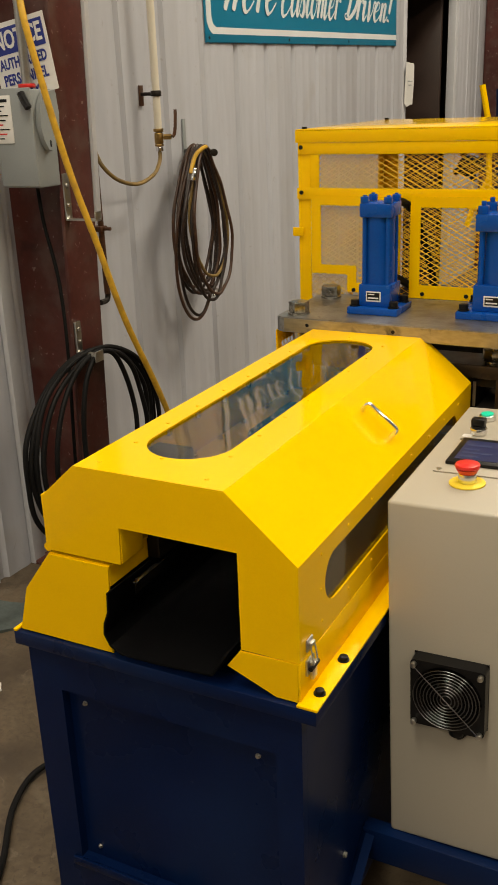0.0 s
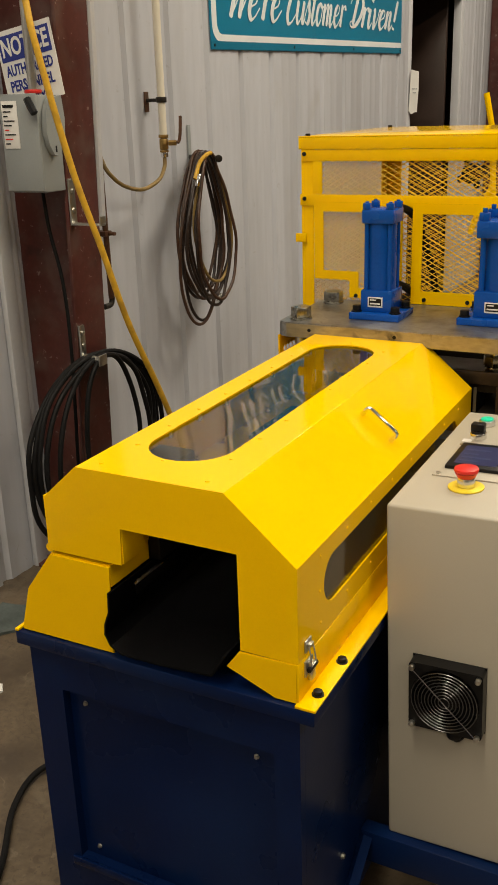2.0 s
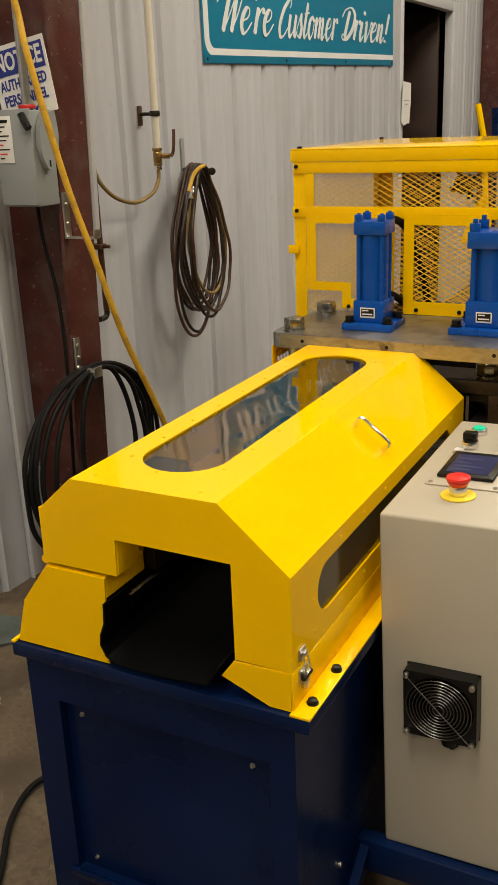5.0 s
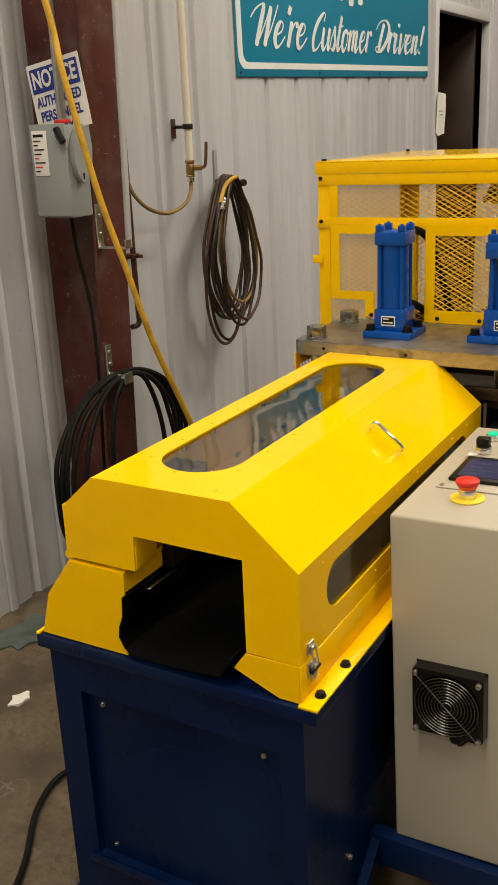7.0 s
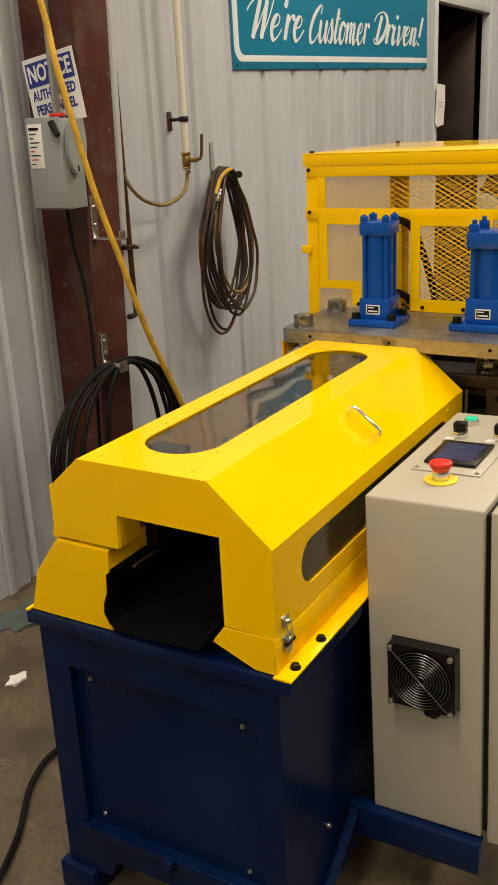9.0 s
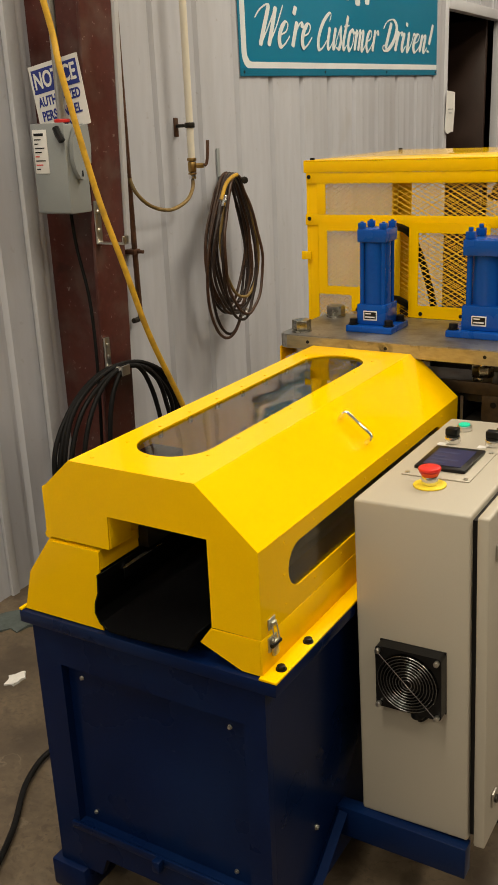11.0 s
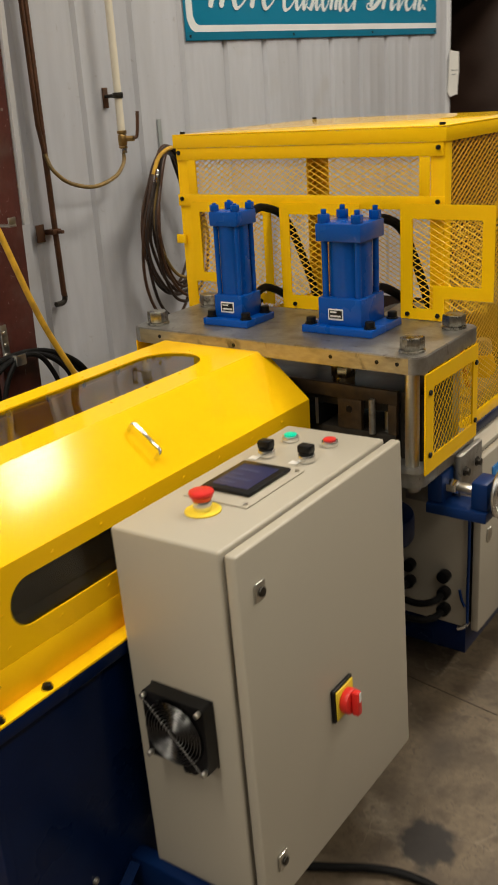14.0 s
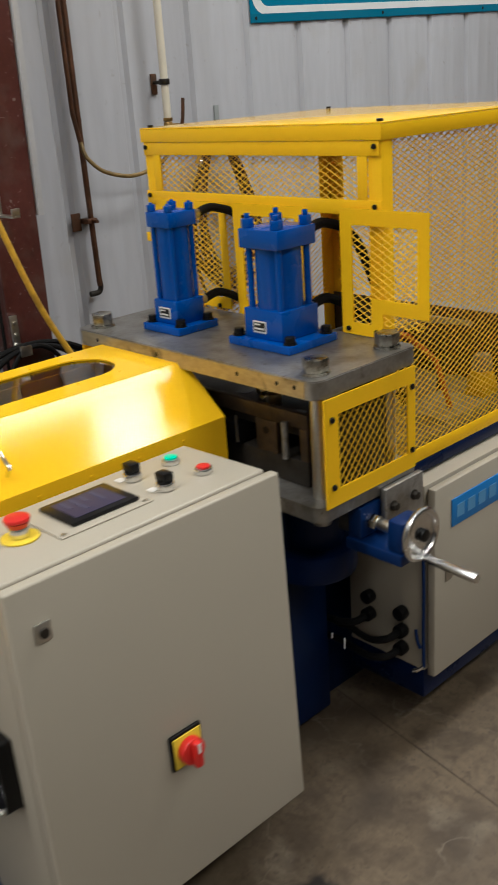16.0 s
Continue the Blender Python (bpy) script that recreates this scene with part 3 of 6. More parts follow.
def script(word, place, fit, press=0.080, slant=0.30):
    """Slanted brush lettering laid into the rectangle fit = (u0, u1, v0, v1), one mesh a letter."""
    lines, x = [], 0.0
    for ch in word:
        advance, strokes = PEN[ch]
        for st in strokes:
            path = smooth_path([(x + a + slant * b, b, 0) for a, b in st], 6)
            rows, hw = [], None
            for i, p in enumerate(path):
                d = (path[min(i + 1, len(path) - 1)] - path[max(i - 1, 0)]).normalized()
                aim = 0.036 + press * min(max(-d.y * 1.2 + 0.15, 0.0), 1.0)
                hw = aim if hw is None else 0.55 * hw + 0.45 * aim
                end = 0.6 if i in (0, len(path) - 1) else 1.0
                rows.append((p + Vector((-d.y, d.x, 0)) * hw * end, p - Vector((-d.y, d.x, 0)) * hw * end))
            lines.append((ch, rows))
        x += advance
    pts = [q for _, rows in lines for r in rows for q in r]
    lo_x, hi_x = min(q.x for q in pts), max(q.x for q in pts)
    lo_y, hi_y = min(q.y for q in pts), max(q.y for q in pts)
    u0, u1, v0, v1 = fit
    for n, (ch, rows) in enumerate(lines):
        t = bmesh.new()
        lift = 0.0009 * (n % 3)
        grid = [[[t.verts.new(place(u0 + (u1 - u0) * (q.x - lo_x) / (hi_x - lo_x), v0 + (v1 - v0) * (q.y - lo_y) / (hi_y - lo_y), lift + 0.00002 * i + h)) for q in r] for i, r in enumerate(rows)] for h in (0.0, 0.0002)]
        for i in range(len(rows) - 1):
            for g in grid:
                t.faces.new((g[i][0], g[i][1], g[i + 1][1], g[i + 1][0]))
            for e in (0, 1):
                t.faces.new((grid[0][i][e], grid[0][i + 1][e], grid[1][i + 1][e], grid[1][i][e]))
        part("brush_stroke", t, BANNERWHITE, banner)


for word, *area in (("We're", 0.122, 0.618, 0.106, 0.277), ("Customer", 0.665, 1.362, 0.102, 0.270), ("Driven!", 1.400, 2.138, 0.110, 0.272)):
    script(word, lambda u, v, w: on_sign(u, v, w + 0.004), area)
for i, (u0, u1, v0, v1) in enumerate(((0.965, 1.020, 0.327, 0.47), (1.078, 1.135, 0.310, 0.47), (1.190, 1.245, 0.320, 0.47), (0.35, 1.85, 0.47, 0.55), (0.30, 0.95, 0.64, 0.78), (1.05, 1.80, 0.64, 0.78), (0.6, 1.6, 0.84, 0.88))):
    part("print_bar", plate(stadium(u0, u1, v0, v1, 4, 0.015), [], lambda u, v, w: on_sign(u, v, w + 0.004), 0.0006), BANNERWHITE, banner)
for i in range(4):
    u = 0.025 + i * (SW - 0.05) / 3
    part("grommet", rod(on_sign(u, 0.016, 0.004), on_sign(u, 0.016, 0.006), 0.0055, 12), DARKSTEEL, banner)

# ---------------------------------------------------------------- things on the column
nx0, nx1, nz0, nz1 = -1.723, -1.541, 1.372, 1.555
notice = thing("notice_sign", (-1.68, COL[0], nz0), "white notice sign with blue lettering fixed to the column", "sign")


def on_notice(u, v, w):
    a = radians(9)
    return (nx0 + u * math.cos(a) - v * math.sin(a) + 0.027, COL[0] - 0.006 - w, nz0 + u * math.sin(a) + v * math.cos(a) - 0.012)


NWD, NH = nx1 - nx0, nz1 - nz0
part("panel", plate([(0, 0), (NWD, 0), (NWD, NH), (0, NH)], [], on_notice, 0.002), WHITE, notice)
part("band", plate([(0.008, NH - 0.075), (NWD - 0.008, NH - 0.075), (NWD - 0.008, NH - 0.012), (0.008, NH - 0.012)], [], lambda u, v, w: on_notice(u, v, w + 0.0024), 0.0005), NOTICEBLUE, notice)
letters("NOTICE", 0.06, WHITE, notice, lambda u, v, w: on_notice(u + NWD / 2, v + NH - 0.044, w + 0.0035), width=NWD - 0.03, depth=0.0004, fat=0.0015)
for i, (txt, wid) in enumerate((("AUTHORIZED", 0.155), ("PERSONNEL", 0.145), ("ONLY", 0.07))):
    letters(txt, 0.036, NOTICEBLUE, notice, lambda u, v, w, i=i: on_notice(u + NWD / 2, v + NH - 0.099 - i * 0.038, w + 0.003), width=wid, depth=0.0004, fat=0.001)

bx0, bx1, by0, by1, bz0, bz1 = -1.656, -1.543, 2.197, 2.282, 1.152, 1.388
sw = thing("safety_switch", (-1.66, 2.345, bz0), "grey metal safety switch box with a side lever on the column", "switch box")
part("case", box(bx0, bx1, by0, by1, bz0, bz1, 0.004), BOXGREY, sw)
part("cover", box(bx0 - 0.003, bx1 + 0.003, by0 - 0.008, by0 - 0.0005, bz0 + 0.004, bz1 + 0.004, 0.003), BOXGREY, sw)
label = part("label_sheet", box(bx0 + 0.006, bx0 + 0.055, by0 - 0.0105, by0 - 0.0085, bz0 + 0.11, bz1 - 0.012, 0.0003), WHITE, sw)
for i in range(9):
    w = 0.034 - 0.010 * (i % 3)
    z = bz1 - 0.028 - i * 0.011
    part("print_bar", box(bx0 + 0.011, bx0 + 0.011 + w, by0 - 0.0116, by0 - 0.0108, z, z + (0.007 if i == 0 else 0.003)), RED if i in (5, 7) else BLACK, sw)
bm = plate([(2.203, 1.300), (2.209, 1.350), (2.227, 1.380), (2.273, 1.386), (2.280, 1.330), (2.275, 1.285), (2.253, 1.262), (2.243, 1.240), (2.227, 1.244), (2.211, 1.268)], [], at_x(bx1 + 0.0035), 0.014)
part("lever_guard", bm, BOXGREY, sw)
part("lever", tube([(bx1 + 0.006, by0 - 0.020, 1.345), (bx1 - 0.006, by0 - 0.019, 1.362), (bx1 - 0.016, by0 - 0.017, 1.380)], 0.0095, 8), BLACK, sw)
part("lever_slot", box(bx1 + 0.0178, bx1 + 0.0186, 2.232, 2.237, 1.250, 1.266), BLACK, sw)
part("conduit_hub", rod((-1.590, 2.245, bz1 + 0.004), (-1.590, 2.245, bz1 + 0.014), 0.022, 16, bevel=0.003), RED, sw)
pipe = thing("conduit", (-1.590, 2.245, bz1 + 0.022), "grey electrical conduit rising from the switch box", "conduit")
part("tube", rod((-1.590, 2.245, bz1 + 0.0142), (-1.590, 2.245, CEILING), 0.0115, 14), ZINC, pipe)
cable = solid("power_cable", tube(smooth_path([(-1.605, 2.26, bz0 - 0.001), (-1.600, 2.265, 1.05), (-1.575, 2.27, 0.9), (-1.570, 2.27, 0.7), (-1.585, 2.271, 0.4), (-1.605, 2.273, 0.02)]), 0.005), RUBBER, "black power cable hanging below the switch box", "cable")

hook = thing("bracket", (-1.545, 2.30, 1.06), "bent zinc steel bracket on the column", "bracket", "column brackets")
part("strap", box(-1.5435, -1.538, 2.286, 2.311, 1.060, 1.180, 0.001), ZINC, hook)
part("arm", box(-1.5375, -1.445, 2.286, 2.311, 1.060, 1.065, 0.001), ZINC, hook)
part("tip", box(-1.4495, -1.445, 2.286, 2.311, 1.0655, 1.085, 0.001), ZINC, hook)
for z in (1.09, 1.14):
    part("screw", hexbolt(-1.538, 2.2985, z + 0.008, 0.006, 0.005, "x"), ZINC, hook)
hook2 = thing("bracket", (-1.555, 2.29, 0.70), "bent zinc steel hook holding a cable coil", "bracket", "column brackets")
part("strap", box(-1.5535, -1.546, 2.286, 2.308, 0.675, 0.785, 0.001), ZINC, hook2)
part("arm", rod((-1.5455, 2.297, 0.692), (-1.475, 2.280, 0.692), 0.012, 12, bevel=0.002), ZINC, hook2)
part("tip", box(-1.4745, -1.469, 2.262, 2.298, 0.682, 0.712, 0.002), ZINC, hook2)
for z in (0.72, 0.755):
    part("screw", hexbolt(-1.546, 2.297, z + 0.008, 0.006, 0.005, "x"), ZINC, hook2)

coil = thing("cable_coil", (-1.52, 2.325, 0.70), "coiled black rubber cable hanging on a hook", "cable coil")
rng = random.Random(4)
for i, (ry, rz, dy) in enumerate(((0.308, 0.285, 0.01), (0.288, 0.270, -0.01), (0.298, 0.278, 0.03), (0.250, 0.262, -0.03), (0.215, 0.270, -0.02), (0.125, 0.250, 0.02))):
    dx = 0.006 + 0.011 * i
    pts = []
    for k in range(16):
        a = 2 * math.pi * k / 16
        pts.append((-1.55 + dx + 0.006 * rng.random(), 2.312 + dy * (1 - math.cos(a)) / 2 + ry * math.sin(a) * (1 + 0.05 * rng.random()), 0.694 - rz + rz * math.cos(a) + 0.004 * (i % 3)))
    part("loop", tube(smooth_path(pts, 5, True), 0.0074, 9, closed=True), RUBBER, coil)
part("tail", tube(smooth_path([(-1.53, 2.60, 0.42), (-1.51, 2.52, 0.25), (-1.50, 2.45, 0.12), (-1.47, 2.3, 0.012)]), 0.0095, 9), RUBBER, coil)

yh = solid("air_hose", tube(smooth_path([(-1.62, 1.90, 2.75), (-1.56, 2.06, 2.05), (-1.518, 2.148, 1.65), (-1.495, 2.153, 1.508), (-1.458, 2.203, 1.213), (-1.418, 2.245, 1.007), (-1.40, 2.316, 0.795), (-1.388, 2.438, 0.558), (-1.38, 2.56, 0.3), (-1.35, 2.64, 0.08), (-1.2, 2.68, 0.012), (-0.95, 2.60, 0.0095)], 10), 0.0085, 12), HOSEYELLOW, "dirty yellow air hose hanging down past the column", "hose")

# ---------------------------------------------------------------- pipes on the wall
wp = thing("air_pipe", (-1.73, 3.07, 1.2), "white air drop pipe with a brass ball valve", "pipe")
part("tube", rod((-1.73, 3.072, 1.262), (-1.73, 3.072, CEILING), 0.0128, 18), PVC, wp)
bm = rod((-1.73, 3.072, 1.212), (-1.73, 3.072, 1.250), 0.0150, 18, bevel=0.005)
rod((-1.73, 3.072, 1.2505), (-1.73, 3.072, 1.262), 0.0165, 6, bm, bevel=0.001)
rod((-1.73, 3.072, 1.205), (-1.73, 3.072, 1.2115), 0.0150, 6, bm, bevel=0.001)
part("valve", bm, BRASS, wp)
part("collar", rod((-1.73, 3.072, 1.1885), (-1.73, 3.072, 1.2045), 0.0125, 12, bevel=0.002), CHROME, wp)
part("stem", rod((-1.71, 3.072, 1.235), (-1.685, 3.080, 1.235), 0.009, 10), BRASS, wp)
part("lever", tube(smooth_path([(-1.683, 3.082, 1.235), (-1.678, 3.088, 1.243), (-1.675, 3.092, 1.27), (-1.675, 3.098, 1.32)]), 0.0058, 8), COPPER, wp)
cl = thing("pipe_clamp", (WX, 3.05, 1.37), "rusty pipe clamp bolted to the wall", "pipe clamp", "pipe clamps")
part("foot", box(WX + 0.0045, WX + 0.009, 3.066, 3.090, 1.335, 1.400, 0.001), COPPER, cl)
part("arm", rod((WX + 0.009, 3.078, 1.372), (-1.748, 3.074, 1.372), 0.006, 8), DARKSTEEL, cl)
part("ring", rod((-1.73, 3.072, 1.364), (-1.73, 3.072, 1.382), 0.0178, 18, bevel=0.002), DARKSTEEL, cl)
cp = thing("copper_pipe", (-1.76, 2.74, 0.74), "tarnished brown pipe running down the wall", "pipe")
part("tube", tube(smooth_path([(-1.765, 2.745, CEILING), (-1.765, 2.745, 2.2), (-1.765, 2.745, 1.2), (-1.765, 2.748, 0.80), (-1.765, 2.75, 0.775)], 6), 0.0095, 10), COPPER, cp)
part("elbow", tube(smooth_path([(-1.765, 2.75, 0.7745), (-1.765, 2.75, 0.755), (-1.765, 2.740, 0.742), (-1.765, 2.708, 0.741)], 6), 0.0092, 10), DARKSTEEL, cp, "black iron elbow")
part("tube", tube([(-1.748, 2.712, CEILING), (-1.748, 2.712, 2.0), (-1.752, 2.718, 1.3), (-1.755, 2.735, 1.216)], 0.0075, 10), COPPER, cp)
for z in (0.965,):
    part("clip", box(WX + 0.0045, -1.752, 2.725, 2.762, z, z + 0.016, 0.002), COPPER, cp)
    part("foot", box(WX + 0.0045, WX + 0.0090, 2.690, 2.7245, z - 0.022, z + 0.034, 0.001), COPPER, cp)
    part("stud", rod((-1.7515, 2.745, z + 0.008), (-1.728, 2.745, z + 0.008), 0.006, 8), COPPER, cp)
lp = solid("hose_loop", tube(smooth_path([(-1.73, 3.072, 1.187), (-1.726, 3.06, 1.155), (-1.715, 3.00, 1.118), (-1.71, 2.891, 1.098), (-1.715, 2.79, 1.120), (-1.735, 2.745, 1.162), (-1.752, 2.738, 1.20), (-1.756, 2.738, 1.215)], 8), 0.0066, 10), HOSEOLIVE, "olive brown air hose looped from the valve to the pipe", "hose")

# coil of hose on the wall
peg = thing("hose_hook", (WX, 3.36, 1.2), "grey steel hook on the wall carrying a hose", "hook")
part("strap", box(WX + 0.0045, WX + 0.010, 3.335, 3.355, 1.13, 1.285, 0.001), BOXGREY, peg)
part("arm", rod((WX + 0.010, 3.345, 1.172), (-1.60, 3.215, 1.175), 0.010, 12, bevel=0.002), DARKSTEEL, peg)
part("tip", rod((-1.5996, 3.2145, 1.175), (-1.594, 3.207, 1.175), 0.013, 12, bevel=0.002), DARKSTEEL, peg)
hc = thing("hose_coil", (-1.72, 3.345, 0.55), "coil of dirty brown air hose hanging on a wall hook", "hose coil")
rng = random.Random(23)
# half width, half drop, sideways swing of the lower end, material
for i, (ry, rz, swing, material) in enumerate(((0.150, 0.262, 0.02, HOSEDARK), (0.140, 0.250, 0.00, HOSEBROWN), (0.156, 0.268, 0.05, HOSEBROWN), (0.130, 0.300, 0.01, HOSEDARK), (0.150, 0.306, -0.015, HOSEBROWN), (0.118, 0.242, 0.05, HOSEDARK), (0.146, 0.254, 0.06, HOSEDARK), (0.100, 0.246, 0.06, HOSEBROWN), (0.152, 0.258, 0.03, HOSEDARK), (0.130, 0.226, 0.08, HOSEOLIVE), (0.120, 0.268, 0.05, HOSEDARK), (0.135, 0.262, 0.09, HOSEBROWN))):
    dx = -1.738 + 0.0105 * i
    pts = []
    for k in range(18):
        a = 2 * math.pi * k / 18
        low = (1 - math.cos(a)) / 2
        pinch = 0.50 + 0.50 * min(1.0, low * 1.9)
        pts.append((dx + 0.010 * (rng.random() - 0.5), 3.240 - 0.9 * (dx + 1.68) + (swing - 0.03) * low + ry * pinch * math.sin(a) * (1 + 0.05 * rng.random()), 1.190 - rz + rz * math.cos(a) + 0.004 * (i % 3)))
    part("loop", tube(smooth_path(pts, 5, True), 0.0058, 8, closed=True), material, hc)
part("wrap", tube(smooth_path([(-1.628, 3.095, 1.115), (-1.625, 3.125, 1.165), (-1.62, 3.16, 1.188), (-1.615, 3.19, 1.196)], 5), 0.0072, 8), HOSEYELLOW, hc, "yellow hose end")
part("coupling", rod((-1.62, 3.11, 1.13), (-1.62, 3.095, 1.09), 0.009, 10, bevel=0.002), CHROME, hc)
part("coupling", rod((-1.64, 3.262, 0.69), (-1.64, 3.244, 0.665), 0.009, 10, bevel=0.002), CHROME, hc)

# ---------------------------------------------------------------- floor litter
for name, cx, cy, r, seed, material, lab in (("paper_scrap", -1.445, 1.68, 0.026, 3, WHITE, "crumpled scrap of white paper on the floor"), ("blue_sheet", -1.66, 1.93, 0.085, 5, RAGBLUE, "faded blue plastic sheet lying on the floor")):
    rng = random.Random(seed)
    t = bmesh.new()
    ring = []
    for k in range(14):
        a = 2 * math.pi * k / 14
        q = r * (0.5 + 0.7 * rng.random())
        ring.append((cx + q * math.cos(a), cy + 1.3 * q * math.sin(a)))
    top = [t.verts.new((x, y, 0.004 + 0.006 * rng.random())) for x, y in ring]
    low = [t.verts.new((x, y, 0.0006)) for x, y in ring]
    c = t.verts.new((cx, cy, 0.008))
    for k in range(14):
        j = (k + 1) % 14
        t.faces.new((top[k], top[j], c))
        t.faces.new((low[k], low[j], top[j], top[k]))
    t.faces.new(low)
    solid(name, t, material, lab, "litter")
fc = solid("floor_cable", tube(smooth_path([(-0.90, 1.66, 0.012), (-1.05, 1.60, 0.012), (-1.14, 1.50, 0.013), (-1.12, 1.38, 0.012), (-1.03, 1.235, 0.012), (-0.97, 1.08, 0.012), (-0.92, 0.8, 0.012), (-0.9, 0.3, 0.012)], 8), 0.0066, 10), RUBBER, "black cable lying on the concrete floor", "cable")
fc2 = solid("floor_cable", tube(smooth_path([(-0.42, 1.58, 0.012), (-0.30, 1.67, 0.012), (-0.19, 1.735, 0.012), (-0.09, 1.785, 0.012), (0.0, 1.79, 0.012), (0.074, 1.745, 0.012), (0.17, 1.6, 0.012), (0.3, 1.3, 0.012)], 8), 0.0078, 10), RUBBER, "black cable lying on the concrete floor", "cable")


end = thing("floor_hose", (-0.2, 2.8, 0.013), "black hose with a zinc end fitting lying on the concrete floor", "hose")
part("tube", tube(smooth_path([(-0.188, 2.801, 0.0135), (-0.12, 2.808, 0.0135), (0.02, 2.86, 0.0135), (0.2, 3.0, 0.0135), (0.5, 3.3, 0.0135)]), 0.013, 12), RUBBER, end)
part("fitting", rod((-0.222, 2.797, 0.0135), (-0.189, 2.801, 0.0135), 0.010, 8, bevel=0.002), ZINC, end)

JX0, JY0, JX1, JY1, JW = -0.5, 2.39, 3.5, 1.75, 0.0008
t = bmesh.new()
strip = [[t.verts.new((x, y, z)) for x, y in ((JX0, JY0 - JW), (JX1, JY1 - JW), (JX1, JY1 + JW), (JX0, JY0 + JW))] for z in (0.0002, 0.0010)]
t.faces.new(strip[1])
t.faces.new(strip[0][::-1])
for k in range(4):
    t.faces.new((strip[0][k], strip[0][(k + 1) % 4], strip[1][(k + 1) % 4], strip[1][k]))
solid("floor_joint", t, OIL, "narrow dark joint in the concrete", "joint", kind="structure")

# ---------------------------------------------------------------- the blue stand
stand = thing("machine_stand", (-0.62, 1.6, 0), "dark navy painted steel machine stand with bolted access panel", "machine stand")
FX0, FX1, FY = -0.856, -0.392, 1.205
part("top_plate", box(-0.868, -0.3640, 1.190, 2.06, 0.572, 0.5945, 0.002), NAVY, stand)
hole = [(-0.800, 0.166), (-0.432, 0.166), (-0.432, 0.497), (-0.800, 0.497)]
part("front_frame", plate([(FX0, 0.06), (-0.76, 0.06), (-0.745, 0.10), (-0.50, 0.10), (-0.485, 0.06), (FX1, 0.06), (FX1, 0.5715), (FX0, 0.5715)], [hole], at_y(FY), 0.016), NAVY, stand)
panel = part("access_panel", box(-0.812, -0.42, FY + 0.0165, FY + 0.020, 0.158, 0.52), NAVY, stand)
for x, z in ((-0.770, 0.470), (-0.468, 0.470), (-0.772, 0.186), (-0.470, 0.184)):
    part("screw", hexbolt(x, FY + 0.0164, z, 0.0034, 0.004, "-y"), ZINC, stand)
part("rail", box(-0.815, -0.425, FY - 0.006, FY - 0.0003, 0.150, 0.166, 0.0015), NAVY, stand)
part("catch", box(-0.622, -0.606, FY - 0.022, FY - 0.0065, 0.146, 0.170, 0.003), NAVY, stand)
part("side_panel", box(FX1 - 0.010, FX1, FY + 0.0163, 2.05, 0.06, 0.5715), NAVY, stand)
part("side_panel", box(FX0, FX0 + 0.010, FY + 0.0163, 2.05, 0.06, 0.5715), NAVY, stand)
part("back_panel", box(FX0 + 0.0105, FX1 - 0.0105, 2.04, 2.05, 0.06, 0.5715, 0.001), NAVY, stand)
for x in (FX0 - 0.018, FX1 - 0.062):
    for y in (FY - 0.012, 1.96):
        part("foot", box(x, x + 0.08, y, y + 0.09, 0.0, 0.0595, 0.004), NAVY, stand)
part("brace", tube([(-0.386, 1.27, 0.06), (-0.384, 1.35, 0.10), (-0.380, 1.438, 0.180)], 0.012, 4), NAVY, stand)
part("gusset", plate([(-0.392, 0.02), (-0.392, 0.045), (-0.30, 0.185), (-0.275, 0.185), (-0.31, 0.02)], [], at_y(1.90), 0.010), NAVY, stand)
part("arm", box(-0.391, -0.150, 1.4405, 1.47, 0.125, 0.187, 0.002), NAVY, stand)
part("arm", box(-0.391, -0.195, 1.905, 1.94, 0.135, 0.187, 0.002), NAVY, stand)
part("screw", hexbolt(FX1, 1.36, 0.20, 0.0045, 0.005, "x"), ZINC, stand)

# ---------------------------------------------------------------- fixed yellow guard on the stand
Y0, Y1 = 1.200, 2.052
guard = thing("lower_guard", (-0.62, 1.6, 0.595), "yellow sheet steel lower guard bolted to the stand", "machine guard")
part("left_front", plate([(-0.858, 0.597), (-0.688, 0.597), (-0.6945, 0.625), (-0.6945, 0.650), (-0.686, 0.672), (-0.683, 0.738), (-0.786, 0.738), (-0.838, 0.668)], [], at_y(Y0 - 0.002), 0.003), YELLOW, guard)
part("left_side", extrude_y([(-0.861, 0.597), (-0.841, 0.669), (-0.788, 0.740), (-0.683, 0.740)], Y0 + 0.0015, Y1, -0.003), YELLOW, guard)
part("inner_wall", box(-0.6865, -0.6835, Y0 + 0.0015, 1.30, 0.706, 0.7365), YELLOW, guard)
part("right_front", plate([(-0.393, 0.597), (-0.393, 0.6558), (-0.478, 0.6545), (-0.498, 0.627), (-0.425, 0.597)], [], at_y(Y0 - 0.002), 0.003), YELLOW, guard)
part("right_side", box(-0.3925, -0.3895, Y0 - 0.002, Y1, 0.599, 0.6562, 0.0003), YELLOW, guard)
part("flange", box(-0.3925, -0.3625, Y0 - 0.010, Y1, 0.5948, 0.5988, 0.0006), YELLOW, guard)
part("flange", box(-0.868, -0.8615, Y0 - 0.010, Y1, 0.5948, 0.5988, 0.0006), YELLOW, guard)
for y in (1.226, 1.313, 1.62, 1.94):
    bm = rod((-0.374, y, 0.5989), (-0.374, y, 0.606), 0.0066, 16, bevel=0.0015)
    rod((-0.374, y, 0.5989), (-0.374, y, 0.6005), 0.0085, 16, bm)
    part("cap_screw", bm, BLACK, guard)

